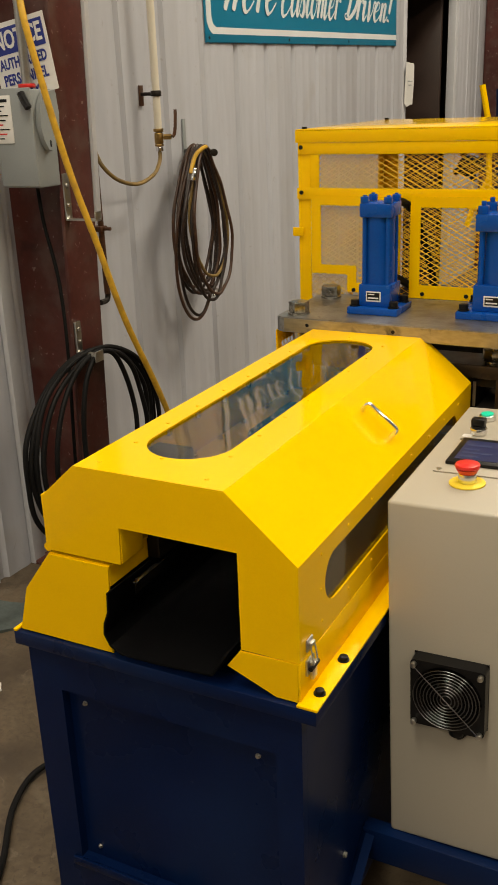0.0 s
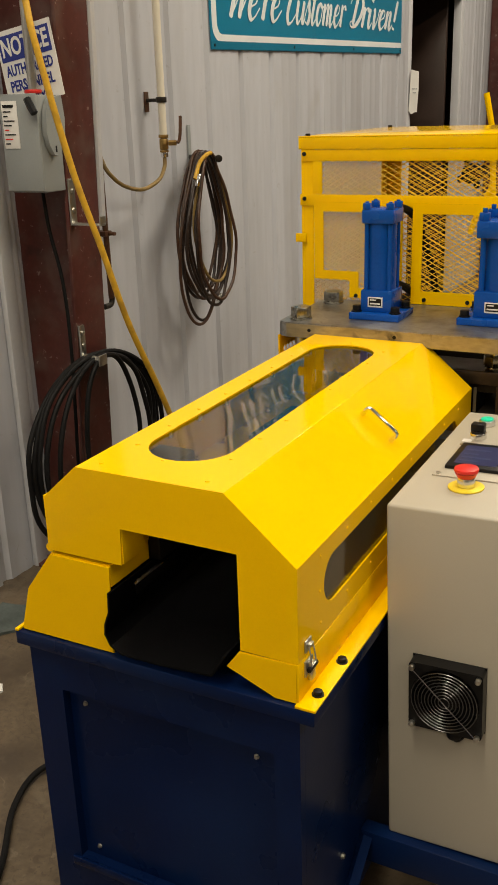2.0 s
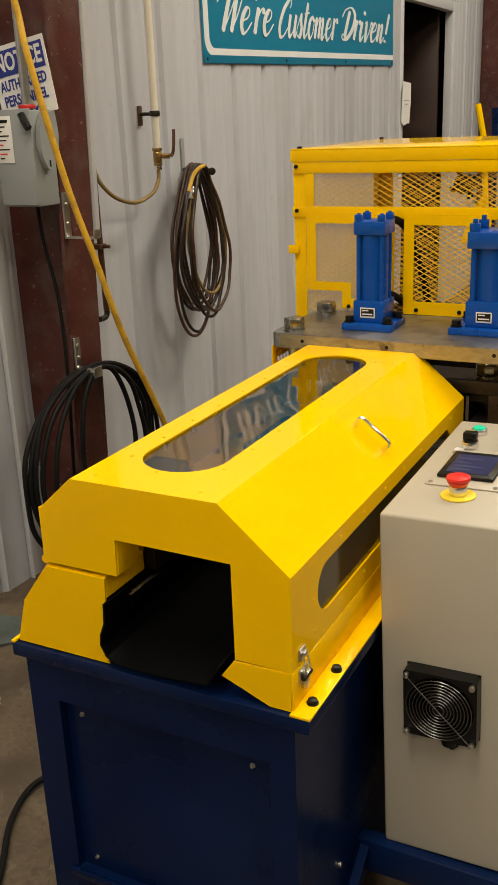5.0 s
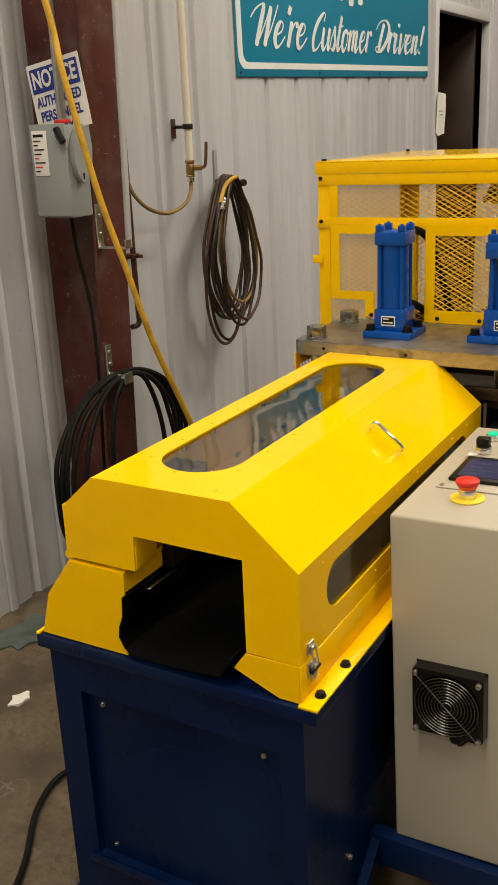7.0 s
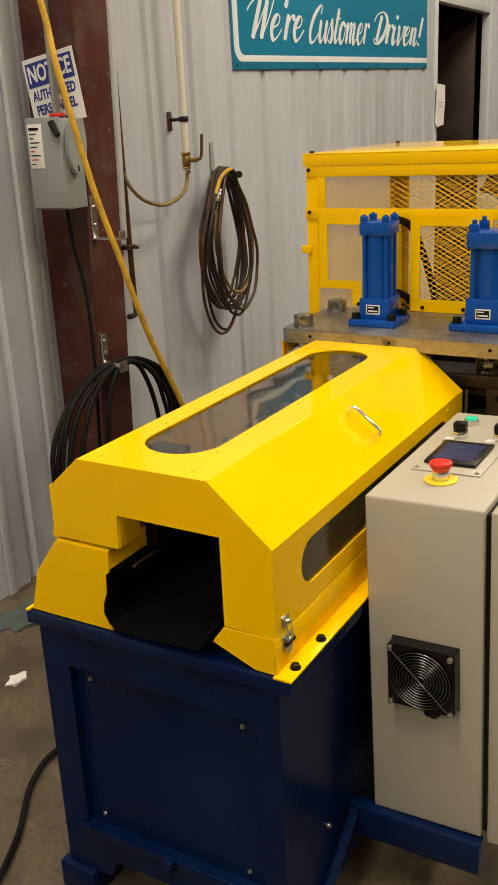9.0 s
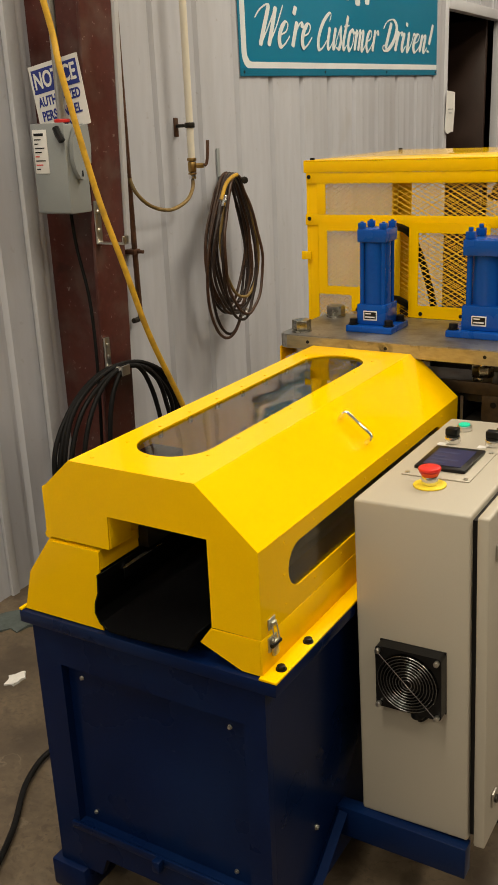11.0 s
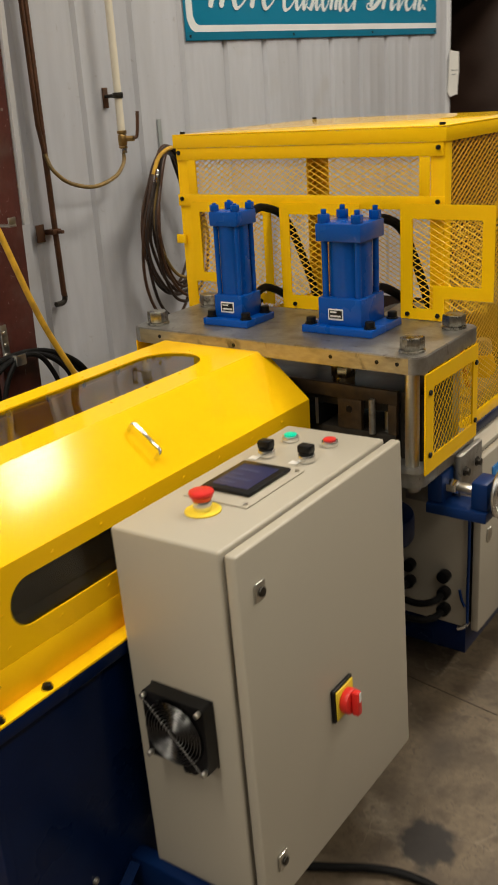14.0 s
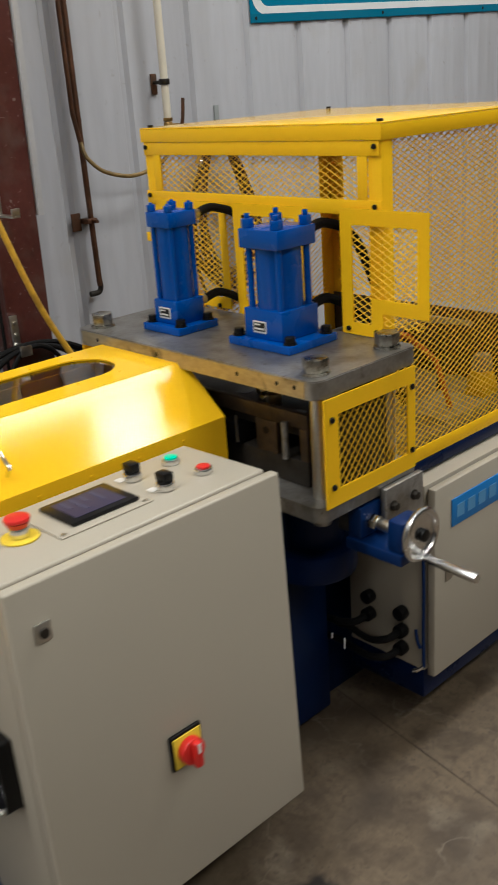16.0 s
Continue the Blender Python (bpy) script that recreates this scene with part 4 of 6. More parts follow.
# ---------------------------------------------------------------- chute and rod inside
chute = thing("chute", (-0.59, 1.5, 0.6), "black sheet steel discharge chute inside the guard", "chute")
part("trough", extrude_y([(-0.681, 0.704), (-0.683, 0.672), (-0.691, 0.652), (-0.693, 0.634), (-0.684, 0.616), (-0.665, 0.606), (-0.600, 0.6065), (-0.515, 0.612), (-0.494, 0.648)], 1.186, 2.0, 0.003), BLACKPAINT, chute)
part("support", box(-0.66, -0.53, 1.25, 1.95, 0.5955, 0.6035), BLACKPAINT, chute)
drive = thing("feed_carriage", (-0.6, 1.75, 0.62), "dark steel feed carriage under the smoked window", "machine part")
part("rail", box(-0.660, -0.635, 1.45, 2.02, 0.700, 0.722, 0.002), DARKSTEEL, drive)
part("block", box(-0.675, -0.56, 1.62, 1.80, 0.723, 0.80, 0.004), BLACKPAINT, drive)
part("block", box(-0.66, -0.52, 1.90, 2.02, 0.65, 0.80, 0.004), DARKSTEEL, drive)
part("bracket", box(-0.660, -0.56, 1.45, 1.47, 0.7223, 0.80, 0.002), DARKSTEEL, drive)
part("sensor_block", box(-0.730, -0.664, 1.305, 1.42, 0.7425, 0.842, 0.004), BLACKPAINT, drive)
part("sensor_foot", box(-0.684, -0.664, 1.302, 1.449, 0.705, 0.7423, 0.002), DARKSTEEL, drive)
for y in (1.48, 1.53, 1.58):
    part("cap_screw", rod((-0.648, y, 0.7225), (-0.648, y, 0.735), 0.008, 12, bevel=0.001), DARKSTEEL, drive)
bar = thing("steel_bar", (-0.674, 1.35, 0.68), "bright steel angle bar lying inside the chute", "bar")
part("top_leg", box(-0.6755, -0.669, 1.240, 1.350, 0.6935, 0.6955, 0.0006), BRUSHED, bar)
# steel like the top leg; black here puts its shade into the colour
part("side_leg", box(-0.6705, -0.669, 1.2405, 1.350, 0.676, 0.6933, 0.0004), BLACKPAINT, bar)

# ---------------------------------------------------------------- hinged yellow hood
hood = thing("hood", (-0.60, 1.6, 0.655), "bright yellow sheet steel hood with smoked windows, closed", "machine hood")
RX, SX, LX, LX2 = -0.390, -0.492, -0.727, -0.786
ZR, ZS, ZL, ZB = 0.885, 0.797, 0.832, 0.657
ZLB = 0.746
part("front", plate([(RX, ZB), (RX, ZS), (SX, ZR), (LX, ZR), (LX2, ZL), (LX2 - 0.004, ZLB), (-0.661, ZLB), (-0.659, 0.803), (-0.476, 0.801), (-0.476, ZB)], [], at_y(Y0 - 0.001), 0.003), YELLOW, hood)
WIN = stadium(1.274, 1.972, -0.684, -0.551, 10)
WIN = [(b, a) for a, b in WIN]


def bend(corner, before, after, r=0.0020, n=6):
    """The rounded outside of a fold in the sheet, as profile points; before and after are unit ways along the sheet."""
    b4, af, c = Vector(before), Vector(after), Vector(corner)
    th = b4.angle(af)
    dl = r * math.tan(th / 2)
    mid = c + (af - b4).normalized() * (r / math.cos(th / 2))
    p0 = c - b4 * dl - mid
    turn = math.copysign(th, b4.x * af.y - b4.y * af.x)
    pts = []
    for i in range(n + 1):
        q = turn * i / n
        pts.append((mid.x + p0.x * math.cos(q) - p0.y * math.sin(q), mid.y + p0.x * math.sin(q) + p0.y * math.cos(q)))
    return pts, dl


D1 = (Vector((RX, ZS)) - Vector((SX, ZR))).normalized()
D0 = (Vector((LX, ZR)) - Vector((LX2, ZL))).normalized()
FLAT = Vector((1, 0))
DOWN = Vector((0, -1))
B1, G1 = bend((SX, ZR), FLAT, D1)
B2, G2 = bend((RX, ZS), D1, DOWN)
B0, G0 = bend((LX, ZR), D0, FLAT)
for prof in (B1, B2, B0):
    part("fold", extrude_y(prof, Y0 + 0.0022, Y1, -0.0029), YELLOW, hood)
part("roof", plate([(LX + G0, Y0 + 0.0022), (SX - G1, Y0 + 0.0022), (SX - G1, Y1), (LX + G0, Y1)], [WIN], at_z(ZR - 0.003), 0.003), YELLOW, hood)
part("right_slope", extrude_y([(SX + D1.x * G1, ZR + D1.y * G1), (RX - D1.x * G2, ZS - D1.y * G2)], Y0 + 0.0022, Y1, -0.003), YELLOW, hood)
part("left_slope", extrude_y([(LX2, ZL), (LX - D0.x * G0, ZR - D0.y * G0)], Y0 + 0.0022, Y1, -0.003), YELLOW, hood)
SWIN = stadium(1.286, 1.955, 0.694, 0.767, 10)
part("right_wall", plate([(Y0 + 0.0022, ZB), (Y1, ZB), (Y1, ZS - G2), (Y0 + 0.0022, ZS - G2)], [SWIN], at_x(RX - 0.003), 0.003), YELLOW, hood)
part("slot_return", box(-0.6615, -0.6588, Y0 + 0.0022, 1.255, 0.747, 0.802, 0.0004), YELLOW, hood)
part("left_wall", box(LX2 - 0.004, LX2 - 0.001, Y0, Y1, ZLB, ZL, 0.0005), YELLOW, hood)
part("back", plate([(RX - 0.0035, ZB), (RX - 0.0035, ZS - 0.002), (SX - 0.002, ZR - 0.0035), (LX, ZR - 0.0035), (LX2, ZL), (LX2, ZLB), (-0.74, ZLB), (-0.74, 0.80), (-0.45, 0.80), (-0.45, ZB)], [], at_y(Y1 - 0.0035), 0.003), YELLOW, hood)
part("hinge", rod((-0.797, Y0 + 0.01, 0.7425), (-0.797, Y1, 0.7425), 0.007, 12), YELLOW, hood)
for k in range(8):
    y = 1.307 + 0.1 * k
    bm = rod((-0.778, y, 0.7405), (-0.778, y, 0.7425), 0.0075, 14)
    rod((-0.778, y, 0.7425), (-0.778, y, 0.7500), 0.0055, 12, bm, bevel=0.0022)
    part("hinge_screw", bm, CHROME, hood)
w1 = stadium(1.255, 1.992, -0.704, -0.533, 10)
roofpane = part("window_pane", plate([(b, a) for a, b in w1], [], at_z(ZR - 0.0075), 0.004), PANE, hood)
w2 = stadium(1.265, 1.976, 0.676, 0.785, 10)
sidepane = part("window_pane", plate(w2, [], at_x(RX - 0.0075), 0.004), PANE, hood)
for i in range(8):
    y = 1.31 + i * 0.0905
    for x in (-0.696, -0.540):
        bm = rod((x, y, ZR), (x, y, ZR + 0.0014), 0.0034, 10, r2=0.0026)
        part("rivet", bm, YELLOW, hood)
        part("nut", rod((x, y, ZR - 0.022), (x, y, ZR - 0.0078), 0.0045, 6), CHROME, hood)
for y, x in ((1.268, -0.625), (1.99, -0.625), (1.225, -0.70), (1.225, -0.53)):
    part("rivet", rod((x, y, ZR), (x, y, ZR + 0.0014), 0.0034, 10, r2=0.0026), YELLOW, hood)
for i in range(8):
    y = 1.275 + i * 0.097
    for z in (0.680, 0.781):
        part("rivet", rod((RX, y, z), (RX + 0.0014, y, z), 0.0026, 10, r2=0.0020), YELLOW, hood)
part("rivet", rod((RX, 1.272, 0.73), (RX + 0.0014, 1.272, 0.73), 0.0026, 10, r2=0.0020), YELLOW, hood)
# handle stands off the sloping sheet
nrm = Vector((ZR - ZS, 0, RX - SX)).normalized()
nrm = Vector((abs(nrm.x), 0, abs(nrm.z)))


def on_slope(y, s, h):
    p = Vector((SX, y, ZR)).lerp(Vector((RX, y, ZS)), s)
    return p + nrm * h


ha, hb = (1.625, 0.26), (1.629, 0.735)
hp = [on_slope(*ha, 0.0005), on_slope(*ha, 0.015), on_slope(ha[0], ha[1] + 0.010, 0.0185), on_slope(ha[0], ha[1] + 0.035, 0.020), on_slope(hb[0], hb[1] - 0.035, 0.020), on_slope(hb[0], hb[1] - 0.010, 0.0185), on_slope(*hb, 0.015), on_slope(*hb, 0.0005)]
part("handle", tube(hp, 0.0037, 12), CHROME, hood, "chrome pull handle")
latch = thing("toggle_latch", (RX, 1.226, 0.65), "zinc toggle latch joining hood and lower guard", "latch")
part("strike", box(RX + 0.0004, RX + 0.003, 1.217, 1.237, 0.664, 0.682, 0.001), ZINC, latch)
part("hook", box(RX + 0.0032, RX + 0.008, 1.221, 1.233, 0.672, 0.677, 0.001), ZINC, latch)
part("bail", tube([(RX + 0.006, 1.221, 0.674), (RX + 0.009, 1.220, 0.655), (RX + 0.010, 1.220, 0.645), (RX + 0.010, 1.234, 0.645), (RX + 0.009, 1.234, 0.655), (RX + 0.006, 1.233, 0.674)], 0.0013, 8), CHROME, latch)
part("base", box(RX + 0.0004, RX + 0.004, 1.215, 1.239, 0.628, 0.652, 0.001), ZINC, latch)
part("lever", box(RX + 0.0042, RX + 0.010, 1.220, 1.234, 0.622, 0.648, 0.0015), ZINC, latch)
part("pivot", rod((RX + 0.008, 1.215, 0.641), (RX + 0.008, 1.240, 0.641), 0.0035, 10), BLACK, latch)

# ---------------------------------------------------------------- grey control cabinet
CX0, CX1, CY0, CY1, CZ0, CZ1 = -0.363, -0.168, 1.458, 1.932, 0.188, 0.790
cab = thing("control_cabinet", (-0.25, 1.7, CZ0), "light grey powder-coated control cabinet on stand arms", "control cabinet")
part("body", box(CX0, CX1, CY0, CY1, CZ0, CZ1, 0.005, seg=3), GREY, cab)
part("gasket", box(CX1 + 0.0003, CX1 + 0.010, CY0 + 0.010, CY1 - 0.010, CZ0 + 0.01, CZ1 - 0.010), BLACK, cab)
door = part("door", box(CX1 + 0.0105, CX1 + 0.030, CY0 - 0.004, CY1 + 0.002, CZ0 - 0.002, CZ1 + 0.001, 0.004, seg=3), GREY, cab)
DX = CX1 + 0.030
for z in (0.722, 0.262):
    part("lock_plate", box(DX + 0.0003, DX + 0.005, 1.486, 1.510, z - 0.0145, z + 0.0145, 0.003), ZINC, door)
    part("lock_core", rod((DX + 0.0052, 1.4975, z), (DX + 0.009, 1.4975, z), 0.0075, 14, bevel=0.001), DARKSTEEL, door)
iso = part("isolator_plate", box(DX + 0.0003, DX + 0.007, 1.662, 1.722, 0.400, 0.460, 0.002), BLACK, door)
part("isolator_face", box(DX + 0.0072, DX + 0.010, 1.666, 1.718, 0.404, 0.456, 0.001), LABELYELLOW, door)
bm = rod((DX + 0.0102, 1.692, 0.430), (DX + 0.024, 1.692, 0.430), 0.0215, 24, bevel=0.002)
box(DX + 0.0242, DX + 0.037, 1.685, 1.699, 0.409, 0.452, 0.003, bm)
part("isolator_knob", bm, RED, door)
part("pointer", box(DX + 0.0372, DX + 0.0382, 1.6895, 1.6945, 0.435, 0.451), WHITE, door)
for y in (1.47, 1.92):
    part("mount_bolt", rod((-0.20, y, 0.175), (-0.20, y, CZ0 - 0.0003), 0.008, 8), DARKSTEEL, cab)

TZ = CZ1
pad = part("screen_plate", box(-0.333, -0.214, 1.590, 1.748, TZ + 0.0003, TZ + 0.0025, 0.0006), GREY, cab)
for x, y in ((-0.325, 1.598), (-0.222, 1.598), (-0.325, 1.740), (-0.222, 1.740)):
    part("screw", rod((x, y, TZ + 0.0026), (x, y, TZ + 0.0045), 0.004, 10), ZINC, pad)
hmi = part("screen_housing", box(-0.322, -0.231, 1.620, 1.737, TZ + 0.0027, TZ + 0.0090, 0.0025), BLACK, cab)
part("screen", box(-0.311, -0.243, 1.634, 1.722, TZ + 0.0091, TZ + 0.0095), SCREEN, hmi)
for k, (y, w) in enumerate(((1.648, 0.030), (1.664, 0.048), (1.680, 0.024), (1.700, 0.040))):
    part("screen_line", box(-0.306, -0.306 + w, y - 0.0035, y + 0.0035, TZ + 0.0096, TZ + 0.0098), SCREENTEXT, hmi)
# emergency stop
ex, ey = -0.270, 1.558
es = part("stop_collar_label", rod((ex, ey, TZ + 0.0003), (ex, ey, TZ + 0.003), 0.0275, 28, bevel=0.0008), LABELYELLOW, cab)
part("stop_base", rod((ex, ey, TZ + 0.0032), (ex, ey, TZ + 0.0185), 0.0138, 24, bevel=0.002), BRUSHED, es)
bm = rod((ex, ey, TZ + 0.0187), (ex, ey, TZ + 0.026), 0.0140, 24, r2=0.0178)
rod((ex, ey, TZ + 0.026), (ex, ey, TZ + 0.0335), 0.0190, 28, bm, bevel=0.0035)
part("stop_button", bm, RED, es)


def pilot(x, y, material, label):
    c = part("button_ring", rod((x, y, TZ + 0.0003), (x, y, TZ + 0.010), 0.0145, 22, bevel=0.002), BRUSHED, cab)
    part("button_lens", rod((x, y, TZ + 0.0102), (x, y, TZ + 0.0135), 0.0112, 20, bevel=0.0015), material, c, label)


def selector(x, y):
    part("switch_label", box(x - 0.024, x - 0.008, y - 0.020, y - 0.006, TZ + 0.0002, TZ + 0.0008), WHITE, cab)
    c = part("switch_ring", rod((x, y, TZ + 0.001), (x, y, TZ + 0.013), 0.0145, 22, bevel=0.002), BRUSHED, cab)
    bm = rod((x, y, TZ + 0.0132), (x, y, TZ + 0.0165), 0.0128, 20, bevel=0.001)
    box(x - 0.0118, x + 0.0118, y - 0.0095, y + 0.0095, TZ + 0.0160, TZ + 0.0295, 0.0025, bm)
    part("switch_knob", bm, BLACK, c)


pilot(-0.312, 1.862, GREENLAMP, "green lit push button")
pilot(-0.236, 1.866, RED, "red push button")
selector(-0.308, 1.782)
selector(-0.234, 1.788)
# cooling fan on the near end
fx, fz, fs = -0.2625, 0.490, 0.0570
fan = thing("cooling_fan", (fx, CY0, fz), "black axial cooling fan with wire finger guard on the cabinet", "fan")
FB, FF = CY0 - 0.0005, CY0 - 0.0255
sq = stadium(fx - fs, fx + fs, fz - fs, fz + fs, 3, 0.006)
circ = [(fx + 0.0525 * math.cos(2 * math.pi * i / 32), fz + 0.0525 * math.sin(2 * math.pi * i / 32)) for i in range(32)]
part("frame", plate(sq, [circ], at_y(FF), 0.025), BLACK, fan)
part("hub", rod((fx, FB - 0.004, fz), (fx, FF + 0.006, fz), 0.021, 24, bevel=0.002), BLACK, fan)
for i in range(7):
    a = 2 * math.pi * i / 7
    t = bmesh.new()
    q = []
    for r, da, dy in ((0.021, 0.0, 0.0), (0.050, 0.10, 0.0), (0.050, 0.65, 0.012), (0.021, 0.75, 0.012)):
        for o in (0, 0.0015):
            q.append(t.verts.new((fx + r * math.cos(a + da), FF + 0.006 + dy + o, fz + r * math.sin(a + da))))
    t.faces.new((q[0], q[2], q[4], q[6]))
    t.faces.new((q[1], q[3], q[5], q[7]))
    for i0 in range(4):
        j0 = (i0 + 1) % 4
        t.faces.new((q[2 * i0], q[2 * j0], q[2 * j0 + 1], q[2 * i0 + 1]))
    part("blade", t, BLACKPAINT, fan)
part("backing", box(fx - 0.0572, fx + 0.0572, FB - 0.003, FB - 0.0005, fz - 0.0572, fz + 0.0572), BLACK, fan)
for i in range(9):
    r = 0.0085 + i * 0.0053
    ring = [(fx + r * math.cos(2 * math.pi * k / 28), FF - 0.006, fz + r * math.sin(2 * math.pi * k / 28)) for k in range(28)]
    part("guard_ring", tube(ring, 0.0008, 6, closed=True), WIRE, fan)
d = 0.0505
part("guard_spoke", tube([(fx - d, FF - 0.0078, fz + d), (fx, FF - 0.0078, fz), (fx + d, FF - 0.0078, fz - d)], 0.0014, 6), CHROME, fan)
for sx in (-1, 1):
    for sz in (-1, 1):
        part("screw", rod((fx + sx * d, FF - 0.0095, fz + sz * d), (fx + sx * d, FF - 0.0003, fz + sz * d), 0.0045, 10, bevel=0.001), ZINC, fan)
part("cable_gland", rod((fx + 0.012, FF + 0.012, fz - fs - 0.012), (fx + 0.012, FF + 0.012, fz - fs - 0.0005), 0.012, 14, bevel=0.003), BLACK, fan)
part("lead", tube(smooth_path([(fx + 0.012, FF + 0.012, fz - fs - 0.010), (fx + 0.016, FF + 0.014, fz - fs - 0.018), (fx + 0.024, FF + 0.025, fz - fs - 0.014), (fx + 0.026, CY0 - 0.001, fz - fs - 0.008)]), 0.004, 8), BLACK, fan)

# ---------------------------------------------------------------- press frame
PX0, PX1, PY0, PY1, PZ0, PZ1 = -0.817, -0.150, 2.036, 2.305, 0.874, 0.906
press = thing("cutoff_press", (-0.49, 2.17, 0.65), "steel plate press frame with corner posts and large hex nuts", "press")
outline = stadium(PX0, PX1, PY0, PY1, 4, 0.022)
bm = plate(outline, [], at_z(PZ0), PZ1 - PZ0)
bmesh.ops.bevel(bm, geom=[e for e in bm.edges if abs(e.verts[0].co.z - e.verts[1].co.z) < 1e-6 and e.calc_face_angle(0) > 1], offset=0.0018, segments=2, affect="EDGES")
part("top_plate", bm, STEEL, press)
part("edge_face", box(PX0 + 0.024, PX1 - 0.024, PY0 - 0.0007, PY0 - 0.0001, PZ0 + 0.002, PZ1 - 0.002), EDGE, press)
for x in (-0.74, -0.55, -0.33, -0.235, -0.195):
    part("tapped_hole", rod((x, PY0 - 0.0012, 0.892), (x, PY0 - 0.0008, 0.892), 0.004, 10), BLACK, press)
bm = plate(stadium(PX0, PX1, PY0, PY1, 4, 0.022), [], at_z(0.658), 0.028)
part("lower_plate", bm, STEEL, press)
for x in (-0.777, -0.186):
    for y in (2.078, 2.262):
        part("post", rod((x, y, 0.6862), (x, y, 0.8738), 0.0135, 20), ZINC, press)
        bm = rod((x, y, PZ1 + 0.0003), (x, y, PZ1 + 0.005), 0.0240, 24, bevel=0.001)
        rod((x, y, PZ1 + 0.005), (x, y, PZ1 + 0.028), 0.0222, 6, bm, bevel=0.0025)
        part("nut", bm, WORNSTEEL, press)
        part("post_end", rod((x, y, 0.636), (x, y, 0.6578), 0.016, 20, bevel=0.002), STEEL, press)
tool = thing("die_set", (-0.45, 2.17, 0.69), "oily dark steel die set between the press plates", "die set")
WORN = mat("worn tool steel", (0.06, 0.039, 0.021), 0.45, 0.5, var=0.3, scale=20, stain=(0.03, 0.024, 0.018), amount=0.7)
part("ram_plate", box(-0.70, -0.222, 2.101, 2.27, 0.775, 0.800, 0.002), DARKSTEEL, tool)
part("ram_bar", box(-0.69, -0.222, 2.0885, 2.1005, 0.795, 0.822, 0.0015), WORN, tool)
part("upper_die", box(-0.66, -0.385, 2.079, 2.25, 0.735, 0.7747, 0.003), BLACKPAINT, tool)
part("die_block", box(-0.349, -0.297, 2.088, 2.1005, 0.7347, 0.7947, 0.002), WORN, tool)
part("bolt_hole", rod((-0.323, 2.0878, 0.775), (-0.323, 2.087, 0.775), 0.007, 14), BLACK, tool)
part("die_leg", box(-0.241, -0.223, 2.088, 2.1005, 0.7347, 0.7947, 0.002), WORN, tool)
part("lower_die", box(-0.72, -0.225, 2.09, 2.27, 0.6863, 0.7345, 0.003), DARKSTEEL, tool)
part("slide_block", box(-0.2215, -0.176, 2.10, 2.24, 0.6863, 0.82, 0.003), DARKSTEEL, tool)
part("stop_pin", rod((-0.271, 2.083, 0.7347), (-0.271, 2.083, 0.803), 0.0065, 12, bevel=0.001), STEEL, tool)
part("guide_pin", rod((-0.254, 2.120, 0.7347), (-0.254, 2.120, 0.7747), 0.009, 14), ZINC, tool)
for x, y in ((-0.366, 2.145), (-0.628, 2.145)):
    part("ram_rod", rod((x, y, 0.8448), (x, y, 0.8738), 0.011, 18), CHROME, tool)
    bm = rod((x, y, 0.8003), (x, y, 0.822), 0.022, 20, bevel=0.001)
    rod((x, y, 0.822), (x, y, 0.8445), 0.025, 8, bm, bevel=0.0015)
    part("coupling", bm, PALEBRASS, tool)
for x, y, r in ((-0.60, 2.12, 0.010), (-0.55, 2.12, 0.010), (-0.50, 2.12, 0.010), (-0.46, 2.17, 0.016), (-0.42, 2.115, 0.012), (-0.29, 2.14, 0.014)):
    part("bolt_hole", rod((x, y, 0.8002), (x, y, 0.8008), r, 16), BLACK, tool)
part("scale_strip", box(-0.392, -0.386, 2.0765, 2.0787, 0.740, 0.792), ZINC, tool)

# ---------------------------------------------------------------- hydraulic cylinders


